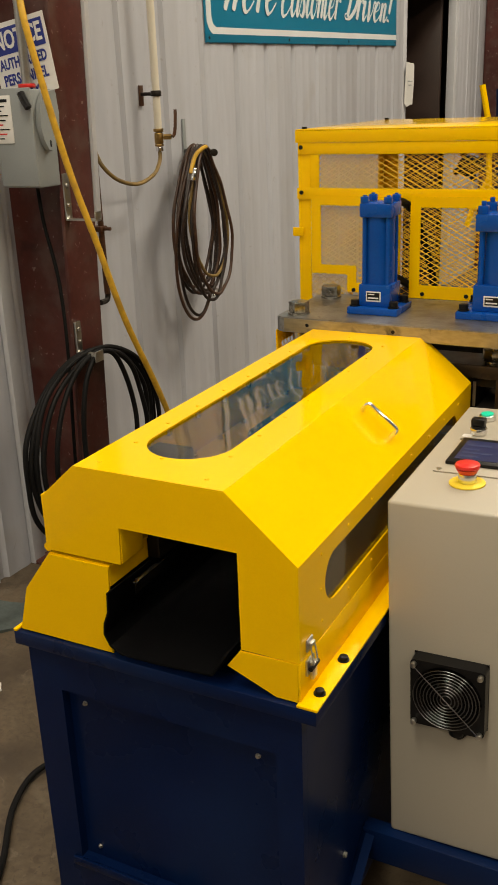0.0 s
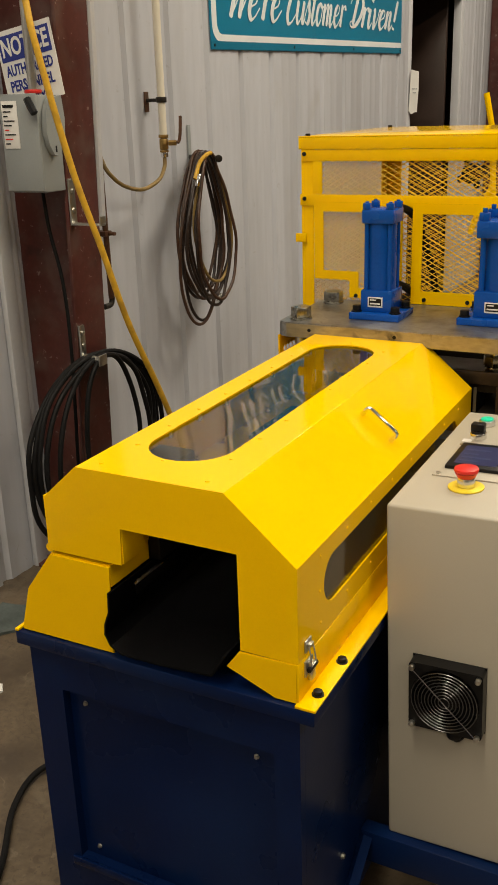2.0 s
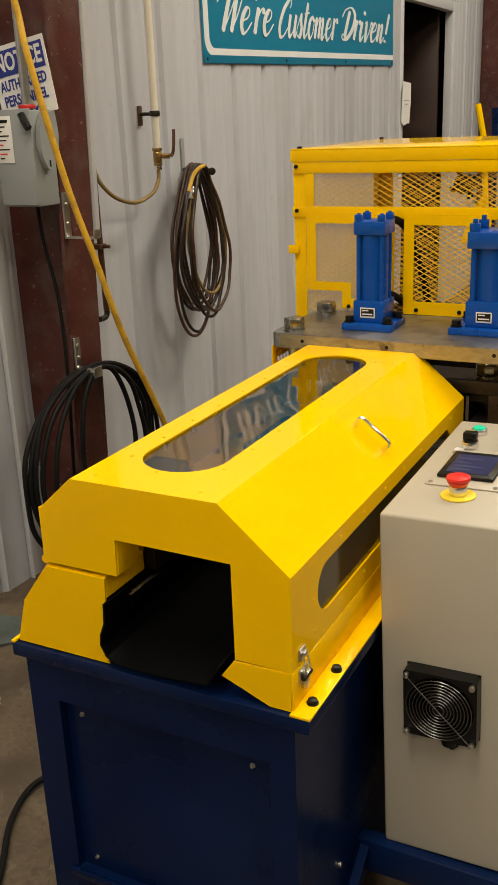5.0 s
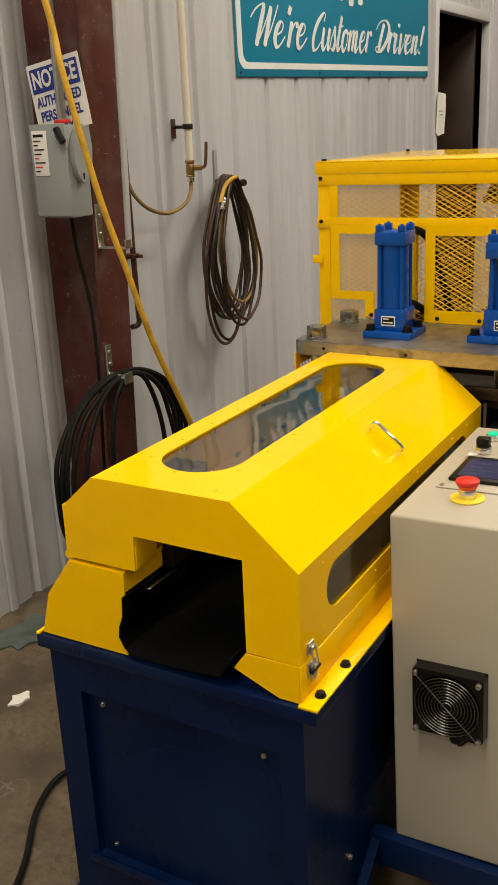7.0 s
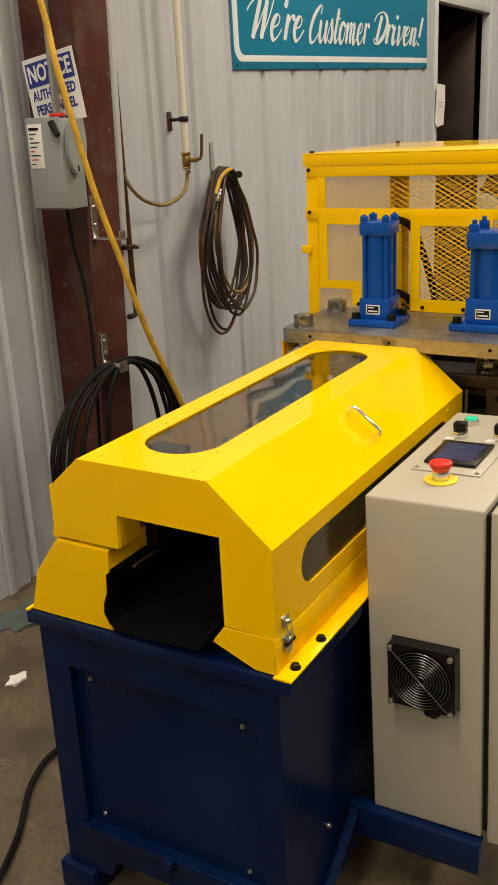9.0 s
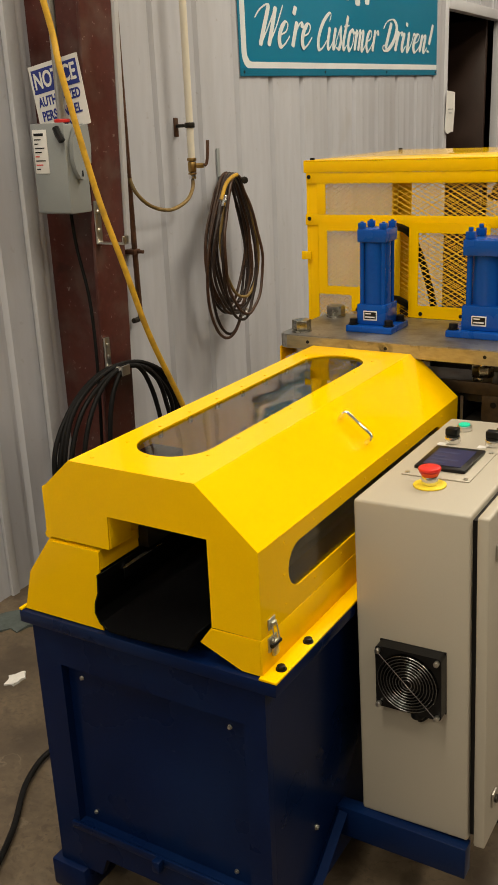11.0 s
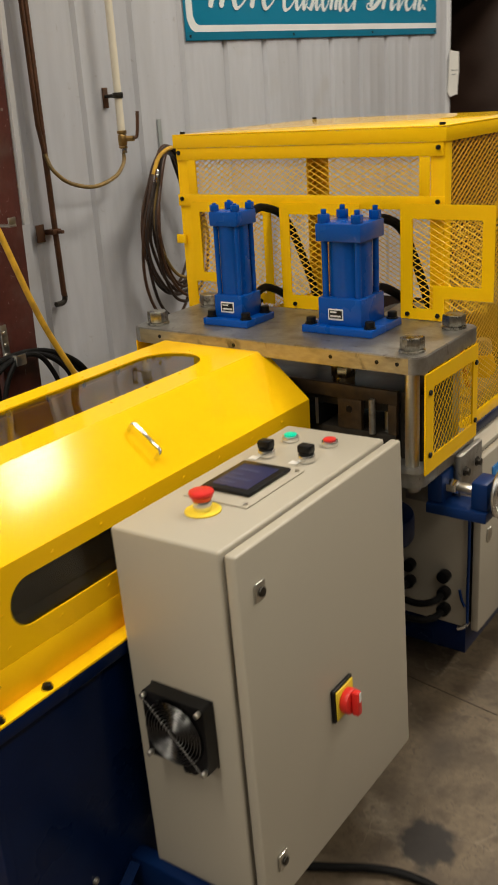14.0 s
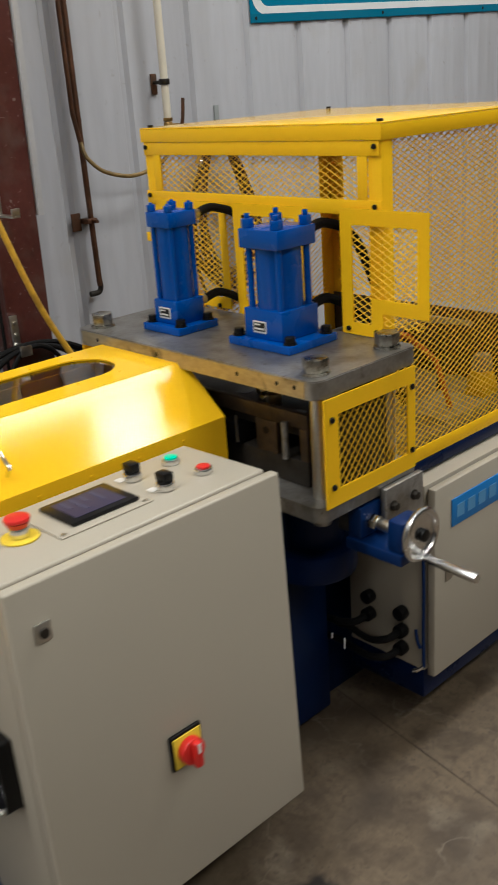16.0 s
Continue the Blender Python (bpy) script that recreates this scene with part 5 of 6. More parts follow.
def cylinder(cx, cy, k, flange, head, foot, z_foot, z_head0, z_head1, z_nut):
    c = thing("hydraulic_cylinder", (cx, cy, PZ1), "blue tie-rod hydraulic cylinder bolted on the press plate", "hydraulic cylinder", "press cylinders")
    fw, fd = flange
    z = PZ1 + 0.0003
    part("flange", box(cx - fw / 2, cx + fw / 2, cy - fd / 2, cy + fd / 2, z, z + 0.015, 0.002), BLUE, c)
    part("foot_block", box(cx - foot / 2, cx + foot / 2, cy - foot / 2, cy + foot / 2, z + 0.0152, z_foot, 0.002), BLUE, c)
    part("barrel", rod((cx, cy, z_foot + 0.0002), (cx, cy, z_head0 - 0.0002), foot * 0.44, 28), BLUE, c)
    h = part("head_block", box(cx - head / 2, cx + head / 2, cy - head / 2, cy + head / 2, z_head0, z_head1, 0.0025), BLUE, c)
    o = head * 0.37
    for sx in (-1, 1):
        for sy in (-1, 1):
            x, y = cx + sx * o, cy + sy * o
            part("tie_rod", rod((x, y, z_foot + 0.0002), (x, y, z_head0 - 0.0002), 0.0062 * k, 12), BLUE, c)
            bm = rod((x, y, z_head1 + 0.0002), (x, y, z_head1 + 0.016 * k), 0.0115 * k, 6, bevel=0.001)
            rod((x, y, z_head1 + 0.016 * k), (x, y, z_nut - 0.005), 0.0052 * k, 12, bm, bevel=0.001)
            part("tie_nut", bm, BLUE, h)
            bx, by = cx + sx * (fw / 2 - 0.013), cy + sy * (fd / 2 - 0.016)
            bm = rod((bx, by, z + 0.0152), (bx, by, z + 0.029), 0.0095, 16, bevel=0.0015)
            rod((bx, by, z + 0.0152), (bx, by, z + 0.018), 0.012, 16, bm)
            part("cap_screw", bm, BLACK, c)
    px = cx - foot * 0.26
    tag = part("nameplate", box(px, px + 0.033, cy - foot / 2 - 0.0012, cy - foot / 2 - 0.0002, z + 0.026, z + 0.048, 0.0002), WHITE, c)
    part("field", box(px + 0.0025, px + 0.0305, cy - foot / 2 - 0.0016, cy - foot / 2 - 0.0013, z + 0.0295, z + 0.0455), BLACK, tag)
    part("print_bar", box(px + 0.005, px + 0.019, cy - foot / 2 - 0.0020, cy - foot / 2 - 0.0017, z + 0.0405, z + 0.0430), WHITE, tag)
    part("print_bar", box(px + 0.005, px + 0.028, cy - foot / 2 - 0.0020, cy - foot / 2 - 0.0017, z + 0.0325, z + 0.0355), WHITE, tag)
    for zz in ((z_head0 + z_head1) / 2, z_foot - 0.016):
        part("port_fitting", rod((cx + 0.004, cy + foot / 2 + 0.0003, zz), (cx + 0.004, cy + foot / 2 + 0.03, zz), 0.009, 12, bevel=0.001), ZINC, c)
    return c


cylinder(-0.622, 2.158, 0.80, (0.112, 0.102), 0.069, 0.070, 0.968, 1.107, 1.136, 1.157)
cylinder(-0.370, 2.190, 1.0, (0.156, 0.126), 0.097, 0.095, 0.975, 1.082, 1.116, 1.146)
for cx, cy, z1, z2, r in ((-0.622, 2.197, 1.122, 0.952, 0.0085), (-0.366, 2.240, 1.099, 0.959, 0.0095)):
    for z, drop in ((z1, 0.26), (z2, 0.16)):
        solid("hydraulic_hose", tube(smooth_path([(cx, cy + 0.031, z), (cx, cy + 0.075, z + 0.004), (cx + 0.02, cy + 0.13, z - 0.03), (cx + 0.05, cy + 0.17, z - drop * 0.6), (cx + 0.05, cy + 0.21, z - drop), (cx + 0.02, cy + 0.28, 0.70)], 8), r, 10), RUBBER, "black hydraulic hose from a cylinder port into the cage", "hose", "hydraulic hoses")

# ---------------------------------------------------------------- side guard of the press
sg = thing("side_guard", (-0.145, 2.17, 0.68), "yellow framed expanded-metal side guard on the press", "machine guard")
sy0, sy1, sz0, sz1 = 2.050, 2.290, 0.682, 0.873
part("frame", plate([(sy0, sz0), (sy1, sz0), (sy1, sz1), (sy0, sz1)], [[(sy0 + 0.034, sz0 + 0.030), (sy1 - 0.022, sz0 + 0.030), (sy1 - 0.022, sz1 - 0.030), (sy0 + 0.034, sz1 - 0.030)]], at_x(-0.1495), 0.003), YELLOW, sg)
part("mesh", lattice(sy0 + 0.022, sy1 - 0.012, sz0 + 0.018, sz1 - 0.018, lambda u, v, w: (-0.1518 - w, u, v), 0.0165, 0.0185, 0.0012, 0.0008, lean=0.0004), MESHY, sg)
for y in (sy0 + 0.017, sy1 - 0.011):
    for z in (sz0 + 0.036, sz1 - 0.036):
        part("screw", rod((-0.1463, y, z), (-0.1425, y, z), 0.0055, 12, bevel=0.001), BLACK, sg)

copy_thing(sg, pose(-0.822, 2.17, 0.68, 0, 0, 180))

# ---------------------------------------------------------------- yellow mesh cage
KX0, KX1, KY0, KY1, KZ0, KZ1 = -0.876, -0.228, 2.308, 2.905, 0.630, 1.274
cage = thing("mesh_cage", (-0.55, 2.6, KZ0), "yellow welded cage of angle iron and expanded metal", "machine guard")
A = 0.030
for x, s in ((KX0, 1), (KX1, -1)):
    for y, q in ((KY0, 1), (KY1, -1)):
        A = 0.030 if q == 1 else 0.045
        bm = box(min(x, x + s * A), max(x, x + s * A), min(y, y + q * 0.003), max(y, y + q * 0.003), KZ0, KZ1 - 0.001, 0.0005)
        box(min(x, x + s * 0.003), max(x, x + s * 0.003), min(y + q * 0.0032, y + q * A), max(y + q * 0.0032, y + q * A), KZ0, KZ1 - 0.001, 0.0005, bm)
        part("post", bm, YELLOW, cage)
part("roof", box(KX0 - 0.004, KX1 + 0.004, KY0 - 0.006, KY1 + 0.004, KZ1, KZ1 + 0.003, 0.0008), YELLOW, cage)
part("roof_lip", box(KX0 - 0.004, KX1 + 0.004, KY0 - 0.006, KY0 - 0.003, KZ1 - 0.026, KZ1 - 0.0003, 0.0005), YELLOW, cage)
part("roof_lip", box(KX1 + 0.001, KX1 + 0.004, KY0 - 0.0028, KY1 + 0.004, KZ1 - 0.026, KZ1 - 0.0003, 0.0005), YELLOW, cage)
part("roof_lip", box(KX0 - 0.004, KX0 - 0.001, KY0 - 0.0028, KY1 + 0.004, KZ1 - 0.026, KZ1 - 0.0003, 0.0005), YELLOW, cage)
part("top_rail", box(KX0 + 0.002, KX1 - 0.002, KY0 - 0.0042, KY0 - 0.0005, 1.222, 1.2475, 0.0006), YELLOW, cage)
part("mid_rail", box(KX0 - 0.002, KX1 + 0.002, KY0 - 0.0042, KY0 - 0.0005, 1.122, 1.148, 0.0006), YELLOW, cage)
for x in (KX0 + 0.031, KX1 - 0.052):
    part("upright", box(x, x + 0.022, KY0 - 0.0038, KY0 - 0.0004, 1.1483, 1.2217, 0.0005), YELLOW, cage)
part("top_mesh", lattice(KX0 + 0.02, KX1 - 0.02, 1.14, 1.24, at_y(KY0 + 0.0045), 0.0225, 0.0125, 0.0014, 0.0009, lean=0.0006), MESHY, cage)
part("front_mesh", lattice(KX0 + 0.005, -0.60, 0.90, 1.14, at_y(KY0 + 0.0045), 0.0225, 0.0125, 0.0014, 0.0009, lean=0.0006), MESHY, cage)


def picture(outer, inner, y, name="panel_frame"):
    part(name, plate(outer, [inner], at_y(y), 0.003), YELLOW, cage)


# left front panel with its step, middle panel, and the right panel that stands past the corner
picture([(-0.841, 1.131), (-0.625, 1.131), (-0.625, 0.913), (-0.752, 0.913), (-0.752, 0.953), (-0.841, 0.953)], [(-0.818, 1.110), (-0.645, 1.110), (-0.645, 0.935), (-0.730, 0.935), (-0.730, 0.974), (-0.818, 0.974)], KY0 - 0.008)
picture([(-0.602, 1.131), (-0.408, 1.131), (-0.408, 0.9075), (-0.602, 0.9075)], [(-0.579, 1.109), (-0.432, 1.109), (-0.432, 0.937), (-0.579, 0.937)], KY0 - 0.008)
part("panel_mesh", lattice(-0.588, -0.42, 0.92, 1.112, at_y(KY0 - 0.0045), 0.0225, 0.0125, 0.0014, 0.0009, lean=0.0006), MESHY, cage)
picture([(-0.316, 1.134), (-0.122, 1.134), (-0.122, 0.953), (-0.222, 0.953), (-0.222, 0.9075), (-0.316, 0.9075)], [(-0.290, 1.106), (-0.146, 1.106), (-0.146, 0.978), (-0.246, 0.978), (-0.246, 0.930), (-0.290, 0.930)], KY0 - 0.012)
part("panel_mesh", lattice(-0.302, -0.135, 0.93, 1.12, at_y(KY0 - 0.0085), 0.0225, 0.0125, 0.0014, 0.0009, lean=0.0006), MESHY, cage)
for x, z in ((-0.866, 1.238), (-0.866, 1.138), (-0.240, 1.238), (-0.240, 1.138)):
    part("screw", rod((x, KY0 - 0.0085, z), (x, KY0 - 0.0044, z), 0.0048, 12, bevel=0.001), BLACK, cage)
for x in (-0.735, -0.66, -0.57, -0.47, -0.30, -0.235):
    part("screw", rod((x, KY0 - 0.0165 if x > -0.317 else KY0 - 0.0122, 0.918), (x, KY0 - 0.0121 if x > -0.317 else KY0 - 0.0081, 0.918), 0.0048, 12, bevel=0.001), BLACK, cage)
for x, y in ((KX0 + 0.012, KY0 + 0.012), (KX1 - 0.012, KY0 + 0.012), (KX0 + 0.012, KY1 - 0.012), (KX1 - 0.012, KY1 - 0.012)):
    part("screw", rod((x, y, KZ1 + 0.0032), (x, y, KZ1 + 0.008), 0.006, 12, bevel=0.001), BLACK, cage)
part("latch_tab", box(KX0 - 0.012, KX0 + 0.014, KY0 - 0.010, KY0 - 0.0045, 1.038, 1.058, 0.001), YELLOW, cage)
part("side_mesh", lattice(KY0 + 0.012, KY1 - 0.012, KZ0 + 0.02, KZ1 - 0.02, lambda u, v, w: (KX1 - 0.006 - w, u, v), 0.0225, 0.0125, 0.0014, 0.0009), MESHY, cage)
part("left_mesh", lattice(KY0 + 0.012, KY1 - 0.012, 0.80, KZ1 - 0.02, lambda u, v, w: (KX0 + 0.005 - w, u, v), 0.0225, 0.0125, 0.0010, 0.0006), MESHY, cage)
part("rear_mesh", lattice(KX0 + 0.02, KX1 - 0.02, 0.82, KZ1 - 0.02, at_y(KY1 - 0.0055), 0.0225, 0.0125, 0.0015, 0.0008), MESHY, cage)
part("side_rail", box(KX1 - 0.003, KX1, KY0 + 0.031, KY1 - 0.031, KZ0, KZ0 + 0.028, 0.0005), YELLOW, cage)
part("side_rail", box(KX0, KX0 + 0.003, KY0 + 0.031, KY1 - 0.031, 0.78, 0.81, 0.0005), YELLOW, cage)
part("rear_panel", box(KX0 + 0.004, KX1 - 0.006, KY1 - 0.0075, KY1 - 0.0046, KZ0, 0.808, 0.0005), DOORBROWN, cage, "dark brown sheet closing the lower back")

# ---------------------------------------------------------------- machine bed behind the press
bed = thing("machine_bed", (-0.5, 2.6, 0), "navy painted steel machine bed behind the press", "machine bed")
part("deck", box(-0.87, -0.226, 2.31, 2.925, 0.604, 0.6285, 0.002), NAVY, bed)
part("frame", box(-0.80, -0.452, 2.312, 2.92, 0.0, 0.6035, 0.003), NAVY, bed)
part("press_leg", box(-0.74, -0.46, 2.14, 2.305, 0.0, 0.6575, 0.003), NAVY, bed)
part("jack_cylinder", rod((-0.345, 2.215, 0.5003), (-0.345, 2.215, 0.6575), 0.062, 28, bevel=0.004), NAVY, bed)
part("jack_flange", rod((-0.345, 2.215, 0.440), (-0.345, 2.215, 0.50), 0.090, 32, bevel=0.008), NAVY, bed)
part("cable_duct", box(-0.4515, -0.402, 2.20, 2.311, 0.02, 0.4145, 0.003), NAVY, bed)
unit = thing("pump_unit", (-0.5, 2.6, 0.64), "dusty hydraulic pump and fittings inside the cage", "pump")
part("base", box(-0.84, -0.262, 2.345, 2.87, 0.6288, 0.650, 0.003), mat("dusty steel", (0.24, 0.20, 0.12), 0.6, 0.3, var=0.3, scale=12), unit)
part("motor", rod((-0.52, 2.46, 0.76), (-0.52, 2.72, 0.76), 0.075, 28, bevel=0.008), DARKSTEEL, unit)
part("motor_foot", box(-0.57, -0.47, 2.48, 2.70, 0.6503, 0.70, 0.003), DARKSTEEL, unit)
DUSTY = mat("dusty beige plate", (0.36, 0.31, 0.21), 0.6, 0.2, var=0.2, scale=14)
part("roller_stand", box(-0.355, -0.305, 2.755, 2.815, 0.6503, 0.668, 0.003), YELLOW, unit)
bm = rod((-0.33, 2.785, 0.6683), (-0.33, 2.785, 0.705), 0.036, 20, bevel=0.004, r2=0.026)
part("knob", bm, YELLOW, unit)
part("knob_cap", rod((-0.33, 2.785, 0.7053), (-0.33, 2.785, 0.745), 0.026, 20, bevel=0.008, r2=0.020), DUSTY, unit)
part("cover", plate([(2.46, 0.858), (2.60, 0.868), (2.79, 0.815), (2.79, 0.803), (2.60, 0.854), (2.46, 0.846)], [], at_x(-0.46), 0.10), DUSTY, unit)
for y, z in ((2.50, 0.848), (2.74, 0.817)):
    part("cover_post", rod((-0.41, y, 0.6503), (-0.41, y, z), 0.010, 12), DARKSTEEL, unit)
part("block", box(-0.44, -0.36, 2.44, 2.52, 0.6503, 0.70, 0.004), DUSTY, unit)
part("tray", box(-0.40, -0.268, 2.56, 2.72, 0.6503, 0.664, 0.002), DUSTY, unit)
solid("orange_hose", tube(smooth_path([(-0.33, 2.40, 0.868), (-0.305, 2.46, 0.866), (-0.30, 2.496, 0.842), (-0.30, 2.535, 0.812), (-0.30, 2.566, 0.783), (-0.30, 2.603, 0.705), (-0.30, 2.618, 0.672)], 8), 0.0062, 10), ORANGE, "orange air tube curving down inside the cage", "hose")

# second cabinet under the cage
E0, E1, EY0, EY1, EZ0, EZ1 = -0.392, -0.190, 2.376, 3.20, 0.172, 0.598
eb = thing("electrical_cabinet", (-0.28, 2.8, EZ0), "light grey electrical cabinet under the mesh cage", "electrical cabinet")
part("body", box(E0, E1, EY0, EY1, EZ0, EZ1, 0.004), GREY, eb)
part("gasket", box(E1 + 0.0003, E1 + 0.009, EY0 + 0.01, EY1 - 0.01, EZ0 + 0.01, EZ1 - 0.01), BLACK, eb)
ed = part("door", box(E1 + 0.0095, E1 + 0.028, EY0 - 0.004, EY1, EZ0 - 0.002, EZ1, 0.004), GREY, eb)
part("lock_plate", box(E1 + 0.0283, E1 + 0.033, 2.405, 2.428, 0.385, 0.418, 0.003), ZINC, ed)
bd = part("badge", box(E1 + 0.0283, E1 + 0.0315, 2.425, 2.80, 0.500, 0.560, 0.001), BADGEBLUE, ed, "light blue maker's plate")
for i in range(9):
    y = 2.44 + i * 0.038
    part("print_bar", box(E1 + 0.0316, E1 + 0.0323, y, y + 0.026, 0.516, 0.544), BADGEWHITE, bd)
for z, x in ((0.305, -0.33), (0.298, -0.243), (0.255, -0.243), (0.212, -0.243), (0.262, -0.33)):
    g = part("cable_gland", rod((x, EY0 - 0.022, z), (x, EY0 - 0.0003, z), 0.015, 14, bevel=0.002), BLACK, eb)
for i, (x, z) in enumerate(((-0.243, 0.255), (-0.243, 0.212), (-0.33, 0.262))):
    solid("gland_cable", tube(smooth_path([(x, EY0 - 0.0225, z), (x - 0.01, EY0 - 0.05, z - 0.006), (x - 0.05, EY0 - 0.06, z - 0.015), (-0.38, 2.335, z - 0.02 - 0.006 * i), (-0.4515, 2.33, z - 0.025)]), 0.008, 8), RUBBER, "black cable between cabinet glands and machine bed", "cable", "gland cables")
strap = thing("cable_strap", (-0.19, 2.365, 0.17), "blue strap end with a chrome toggle on the cabinet edge", "strap")
part("band", tube(smooth_path([(-0.187, 2.3675, 0.46), (-0.186, 2.3675, 0.36), (-0.187, 2.3675, 0.27), (-0.186, 2.3675, 0.19)], 4), 0.0038, 6), SHADEBLUE, strap)
part("tail", tube(smooth_path([(-0.206, 2.3675, 0.272), (-0.199, 2.363, 0.25), (-0.191, 2.362, 0.235)], 4), 0.0036, 6), SHADEBLUE, strap)
part("toggle", tube([(-0.186, 2.367, 0.189), (-0.196, 2.360, 0.180), (-0.206, 2.357, 0.176)], 0.004, 8), CHROME, strap)
part("base_rail", box(E0, E1 - 0.005, EY0 + 0.004, EY1, 0.10, EZ0 - 0.0025, 0.002), NAVY, eb)
part("base_leg", box(E0, E1 - 0.02, 3.05, 3.18, 0.0, 0.0995, 0.002), NAVY, eb)
part("base_leg", box(E0, E1 - 0.09, 2.60, 2.72, 0.0, 0.0995, 0.002), NAVY, eb)

# ---------------------------------------------------------------- hand wheel on the press
hw = thing("handwheel", (-0.15, 2.17, 0.6), "chromed hand wheel with crank handle on a blue bearing block", "hand wheel")
part("mount_plate", box(-0.26, -0.150, 2.20, 2.232, 0.555, 0.6575, 0.003), STEEL, hw)
part("side_plate", box(-0.1498, -0.136, 2.19, 2.30, 0.575, 0.672, 0.003), STEEL, hw)
# block and bearings take the blue that has their shade mixed in
part("base_block", box(-0.185, -0.062, 2.135, 2.1995, 0.566, 0.588, 0.003), SHADEBLUE, hw)
part("bearing", box(-0.185, -0.152, 2.140, 2.1985, 0.5883, 0.650, 0.006), SHADEBLUE, hw)
part("bearing", box(-0.096, -0.062, 2.140, 2.1985, 0.5883, 0.646, 0.006), SHADEBLUE, hw)
part("coupling", rod((-0.1515, 2.160, 0.622), (-0.128, 2.160, 0.622), 0.014, 6, bevel=0.002), CHROME, hw)
part("coupling", rod((-0.1275, 2.160, 0.622), (-0.0965, 2.160, 0.622), 0.0105, 18, bevel=0.002), ZINC, hw)
part("shaft", rod((-0.0615, 2.169, 0.623), (-0.036, 2.169, 0.623), 0.008, 14), CHROME, hw)
ring = [(-0.046, 2.169 + 0.043 * math.cos(2 * math.pi * k / 36), 0.623 + 0.043 * math.sin(2 * math.pi * k / 36)) for k in range(36)]
part("rim", tube(ring, 0.0062, 10, closed=True), BRUSHED, hw)
bm = rod((-0.050, 2.169, 0.623), (-0.045, 2.169, 0.623), 0.038, 32, bevel=0.0015)
part("web", bm, BRUSHED, hw)
part("hub", rod((-0.0448, 2.169, 0.623), (-0.035, 2.169, 0.623), 0.012, 16, bevel=0.002), BLACK, hw)
part("crank_handle", rod((-0.044, 2.176, 0.577), (0.062, 2.176, 0.572), 0.0078, 16, bevel=0.0018, r2=0.0088), BRUSHED, hw)
for y, z in ((2.21, 0.655), (2.27, 0.655)):
    part("bolt", hexbolt(-0.1357, y, z - 0.02, 0.008, 0.010, "x"), DARKSTEEL, hw)

# ---------------------------------------------------------------- storage rack and tools at the far end
rack = thing("storage_rack", (-0.6, 9.0, 0), "red and brown steel storage rack with cardboard boxes", "storage rack")
for x in (-1.74, 0.6):
    for y in (8.7, 9.3):
        part("upright", box(x - 0.045, x + 0.045, y - 0.04, y + 0.04, 0, 3.4, 0.004), PRIMER, rack)
for z in (0.6, 1.44, 2.25, 3.0):
    for y in (8.66, 9.34):
        part("beam", box(-1.694, 0.554, y - 0.025, y + 0.025, z - 0.10, z, 0.004), RACKRED, rack)
    part("shelf", box(-1.694, 0.554, 8.69, 9.31, z - 0.03, z - 0.004), DOORBROWN, rack)
part("back_sheet", box(-1.79, 0.60, 9.37, 9.38, 0.1, 3.4), DOORBROWN, rack)
rng = random.Random(2)
for z in (0.6, 1.44, 2.25):
    x = -1.67
    while x < 0.2:
        w, h = 0.30 + 0.15 * rng.random(), 0.34 + 0.10 * rng.random()
        cb = thing("cardboard_box", (x + w / 2, 8.95, z), "brown cardboard box on the storage rack", "box", "boxes on the rack")
        part("carton", box(x, x + w, 8.72, 9.2, z - 0.0035, z + h, 0.006), CARD, cb)
        part("paper_label", box(x + 0.05, x + w * 0.55, 8.717, 8.7195, z + h * 0.3, z + h * 0.75), WHITE, cb)
        x += w + 0.02
    rng.random()
tr = thing("hand_truck", (-1.05, 5.05, 0), "yellow and blue hand truck standing by the wall", "hand truck")
part("upright", tube([(-1.02, 5.05, 0.0), (-1.060, 5.05, 0.8), (-1.088, 5.05, 1.2), (-1.125, 5.05, 1.365)], 0.015, 8), YELLOW, tr)
part("upright", tube([(-0.98, 5.06, 0.0), (-1.020, 5.06, 0.8), (-1.045, 5.06, 1.345)], 0.017, 12), NAVY, tr)
part("cross_bar", rod((-1.04, 5.055, 0.5), (-0.985, 5.055, 0.5), 0.014, 12), NAVY, tr)
part("hub", rod((-1.178, 5.03, 0.99), (-1.178, 5.10, 0.99), 0.050, 18, bevel=0.008), RUBBER, tr)
for k in range(4):
    a = radians(25 + 90 * k)
    part("lug", rod((-1.178 + 0.051 * math.cos(a), 5.06, 0.99 + 0.051 * math.sin(a)), (-1.178 + 0.078 * math.cos(a), 5.06, 0.99 + 0.078 * math.sin(a)), 0.017, 10, bevel=0.003), RUBBER, tr)
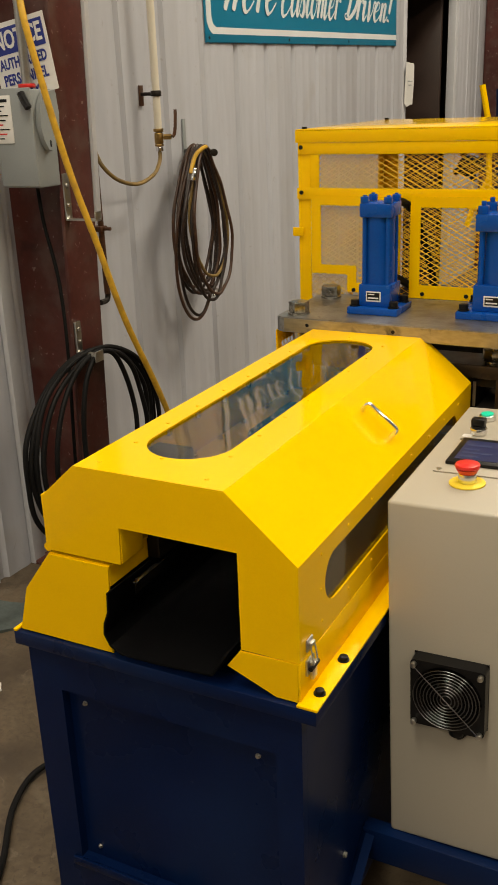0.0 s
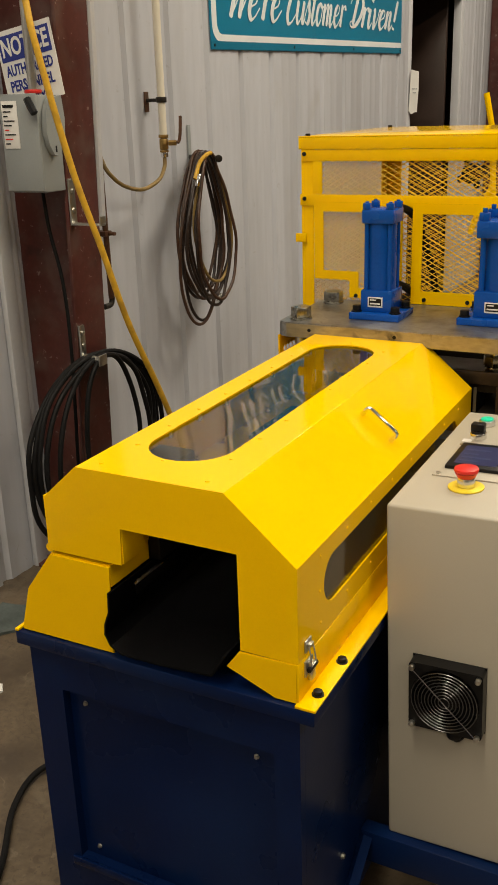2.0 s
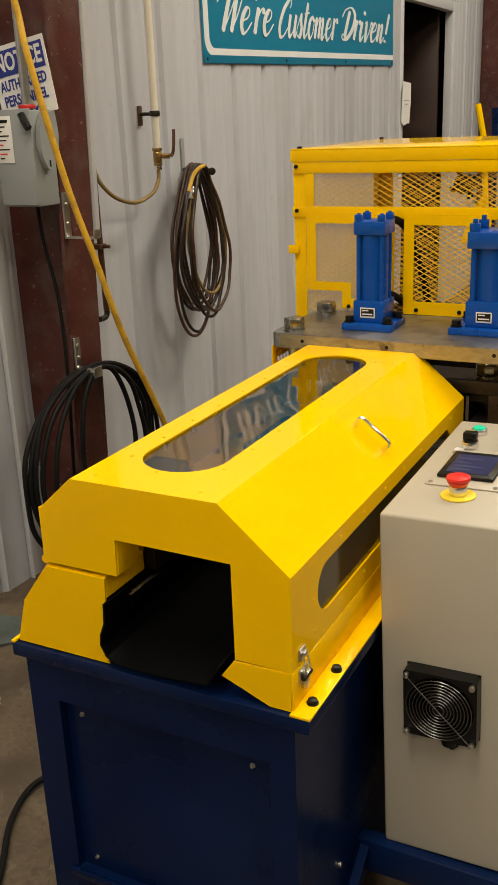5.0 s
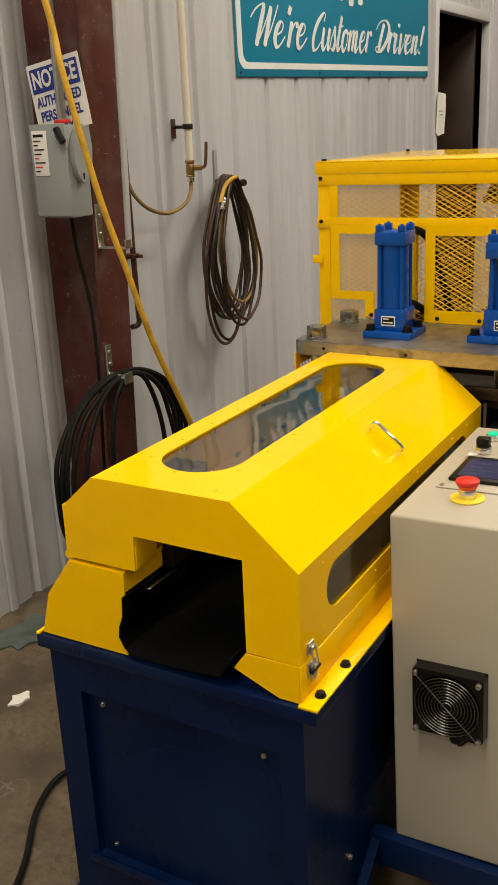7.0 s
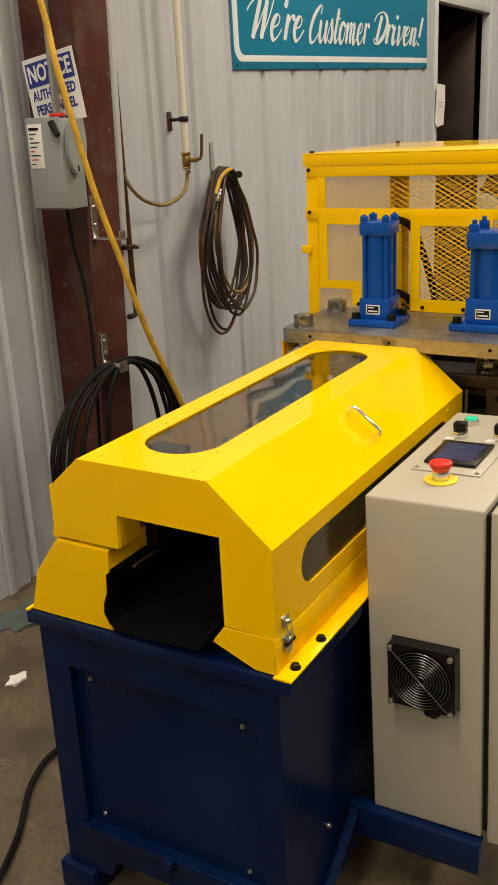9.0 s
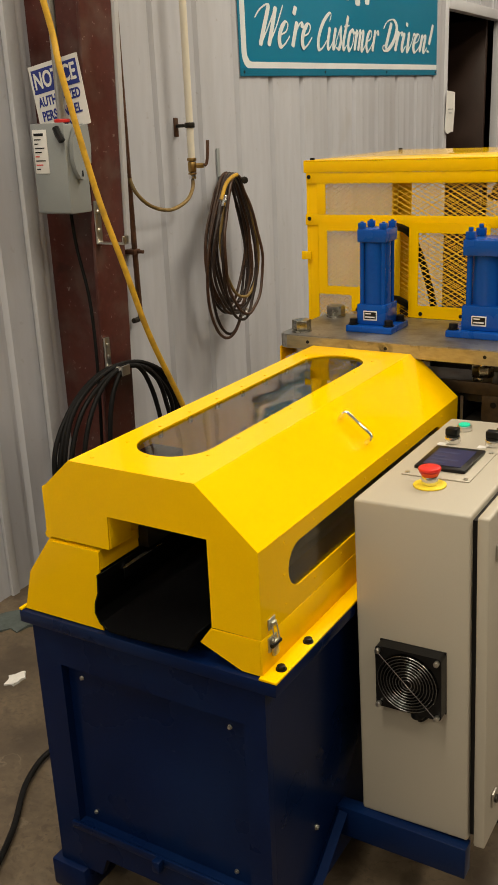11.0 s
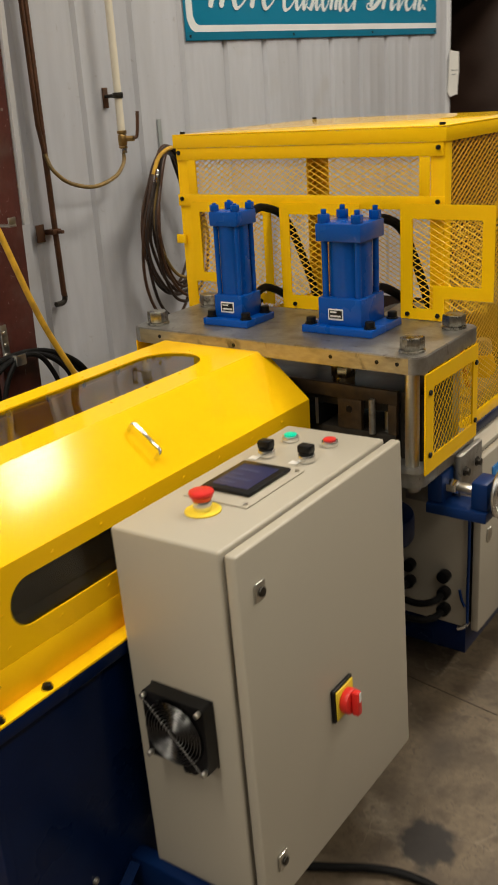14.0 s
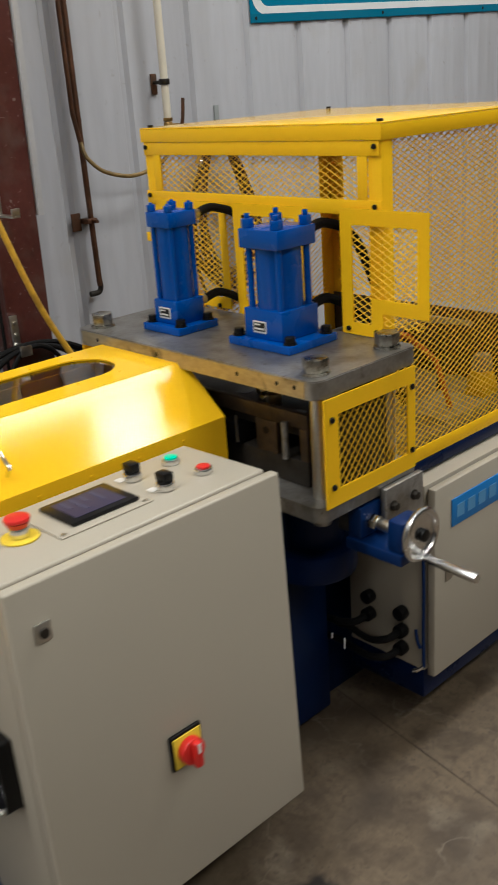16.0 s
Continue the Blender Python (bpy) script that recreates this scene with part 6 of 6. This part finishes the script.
part("arm", rod((-1.128, 5.06, 0.985), (-1.072, 5.052, 0.97), 0.014, 10), DARKSTEEL, tr)
part("lever", tube([(-1.070, 5.045, 0.93), (-1.135, 5.03, 0.80), (-1.165, 5.02, 0.70)], 0.016, 6), YELLOW, tr)
tank = thing("grey_drum", (-0.975, 5.1, 0), "grey steel drum with a yellow cap behind the cage", "drum")
part("shell", rod((-0.975, 5.1, 0.0), (-0.975, 5.1, 1.262), 0.066, 24, bevel=0.045), BOXGREY, tank)
part("cap", rod((-0.930, 5.08, 1.238), (-0.915, 5.08, 1.262), 0.020, 14, bevel=0.004), YELLOW, tank)
pp = thing("door_notice", (WX, 5.93, 1.3), "curled white paper sheet hanging beside the doorway", "paper")
on_paper = lambda u, v, w: (WX + 0.0145 + 0.22 * u + 0.006 * math.sin(38 * v) + w, 5.900 + 0.80 * u, v)
part("sheet", plate([(0.0, 1.285), (0.03, 1.262), (0.085, 1.275), (0.105, 1.272), (0.095, 1.33), (0.105, 1.40), (0.10, 1.50), (0.0, 1.51)], [], on_paper, 0.002), WHITE, pp)
for k in range(5):
    part("print_bar", plate([(0.02, 1.38 + 0.022 * k), (0.06 + 0.02 * (k % 2), 1.38 + 0.022 * k), (0.06 + 0.02 * (k % 2), 1.385 + 0.022 * k), (0.02, 1.385 + 0.022 * k)], [], lambda u, v, w: on_paper(u, v, w + 0.004), 0.0006), BOXGREY, pp)

# the cabinet hangs a little out of true on its arms
LEANING = Matrix.Translation((-0.26, 1.7, 0.79)) @ Matrix.Rotation(radians(-1.5), 4, "Y") @ Matrix.Translation((0.26, -1.7, -0.79))
for ob in (cab, fan):
    ob.matrix_basis = LEANING @ Matrix.Translation(ob.location)

for x, y, z, q in ((-0.345, 2.30, 0.225, 0.5), (-0.385, 2.305, 0.218, -0.4)):
    solid("cable_tie", tube([(x, y, z), (x + 0.012, y - 0.012, z + 0.012), (x + 0.018, y - 0.02, z - 0.016 * q)], 0.0016, 6), WHITE, "white cable tie round the machine cables", "cable tie", "cable ties")
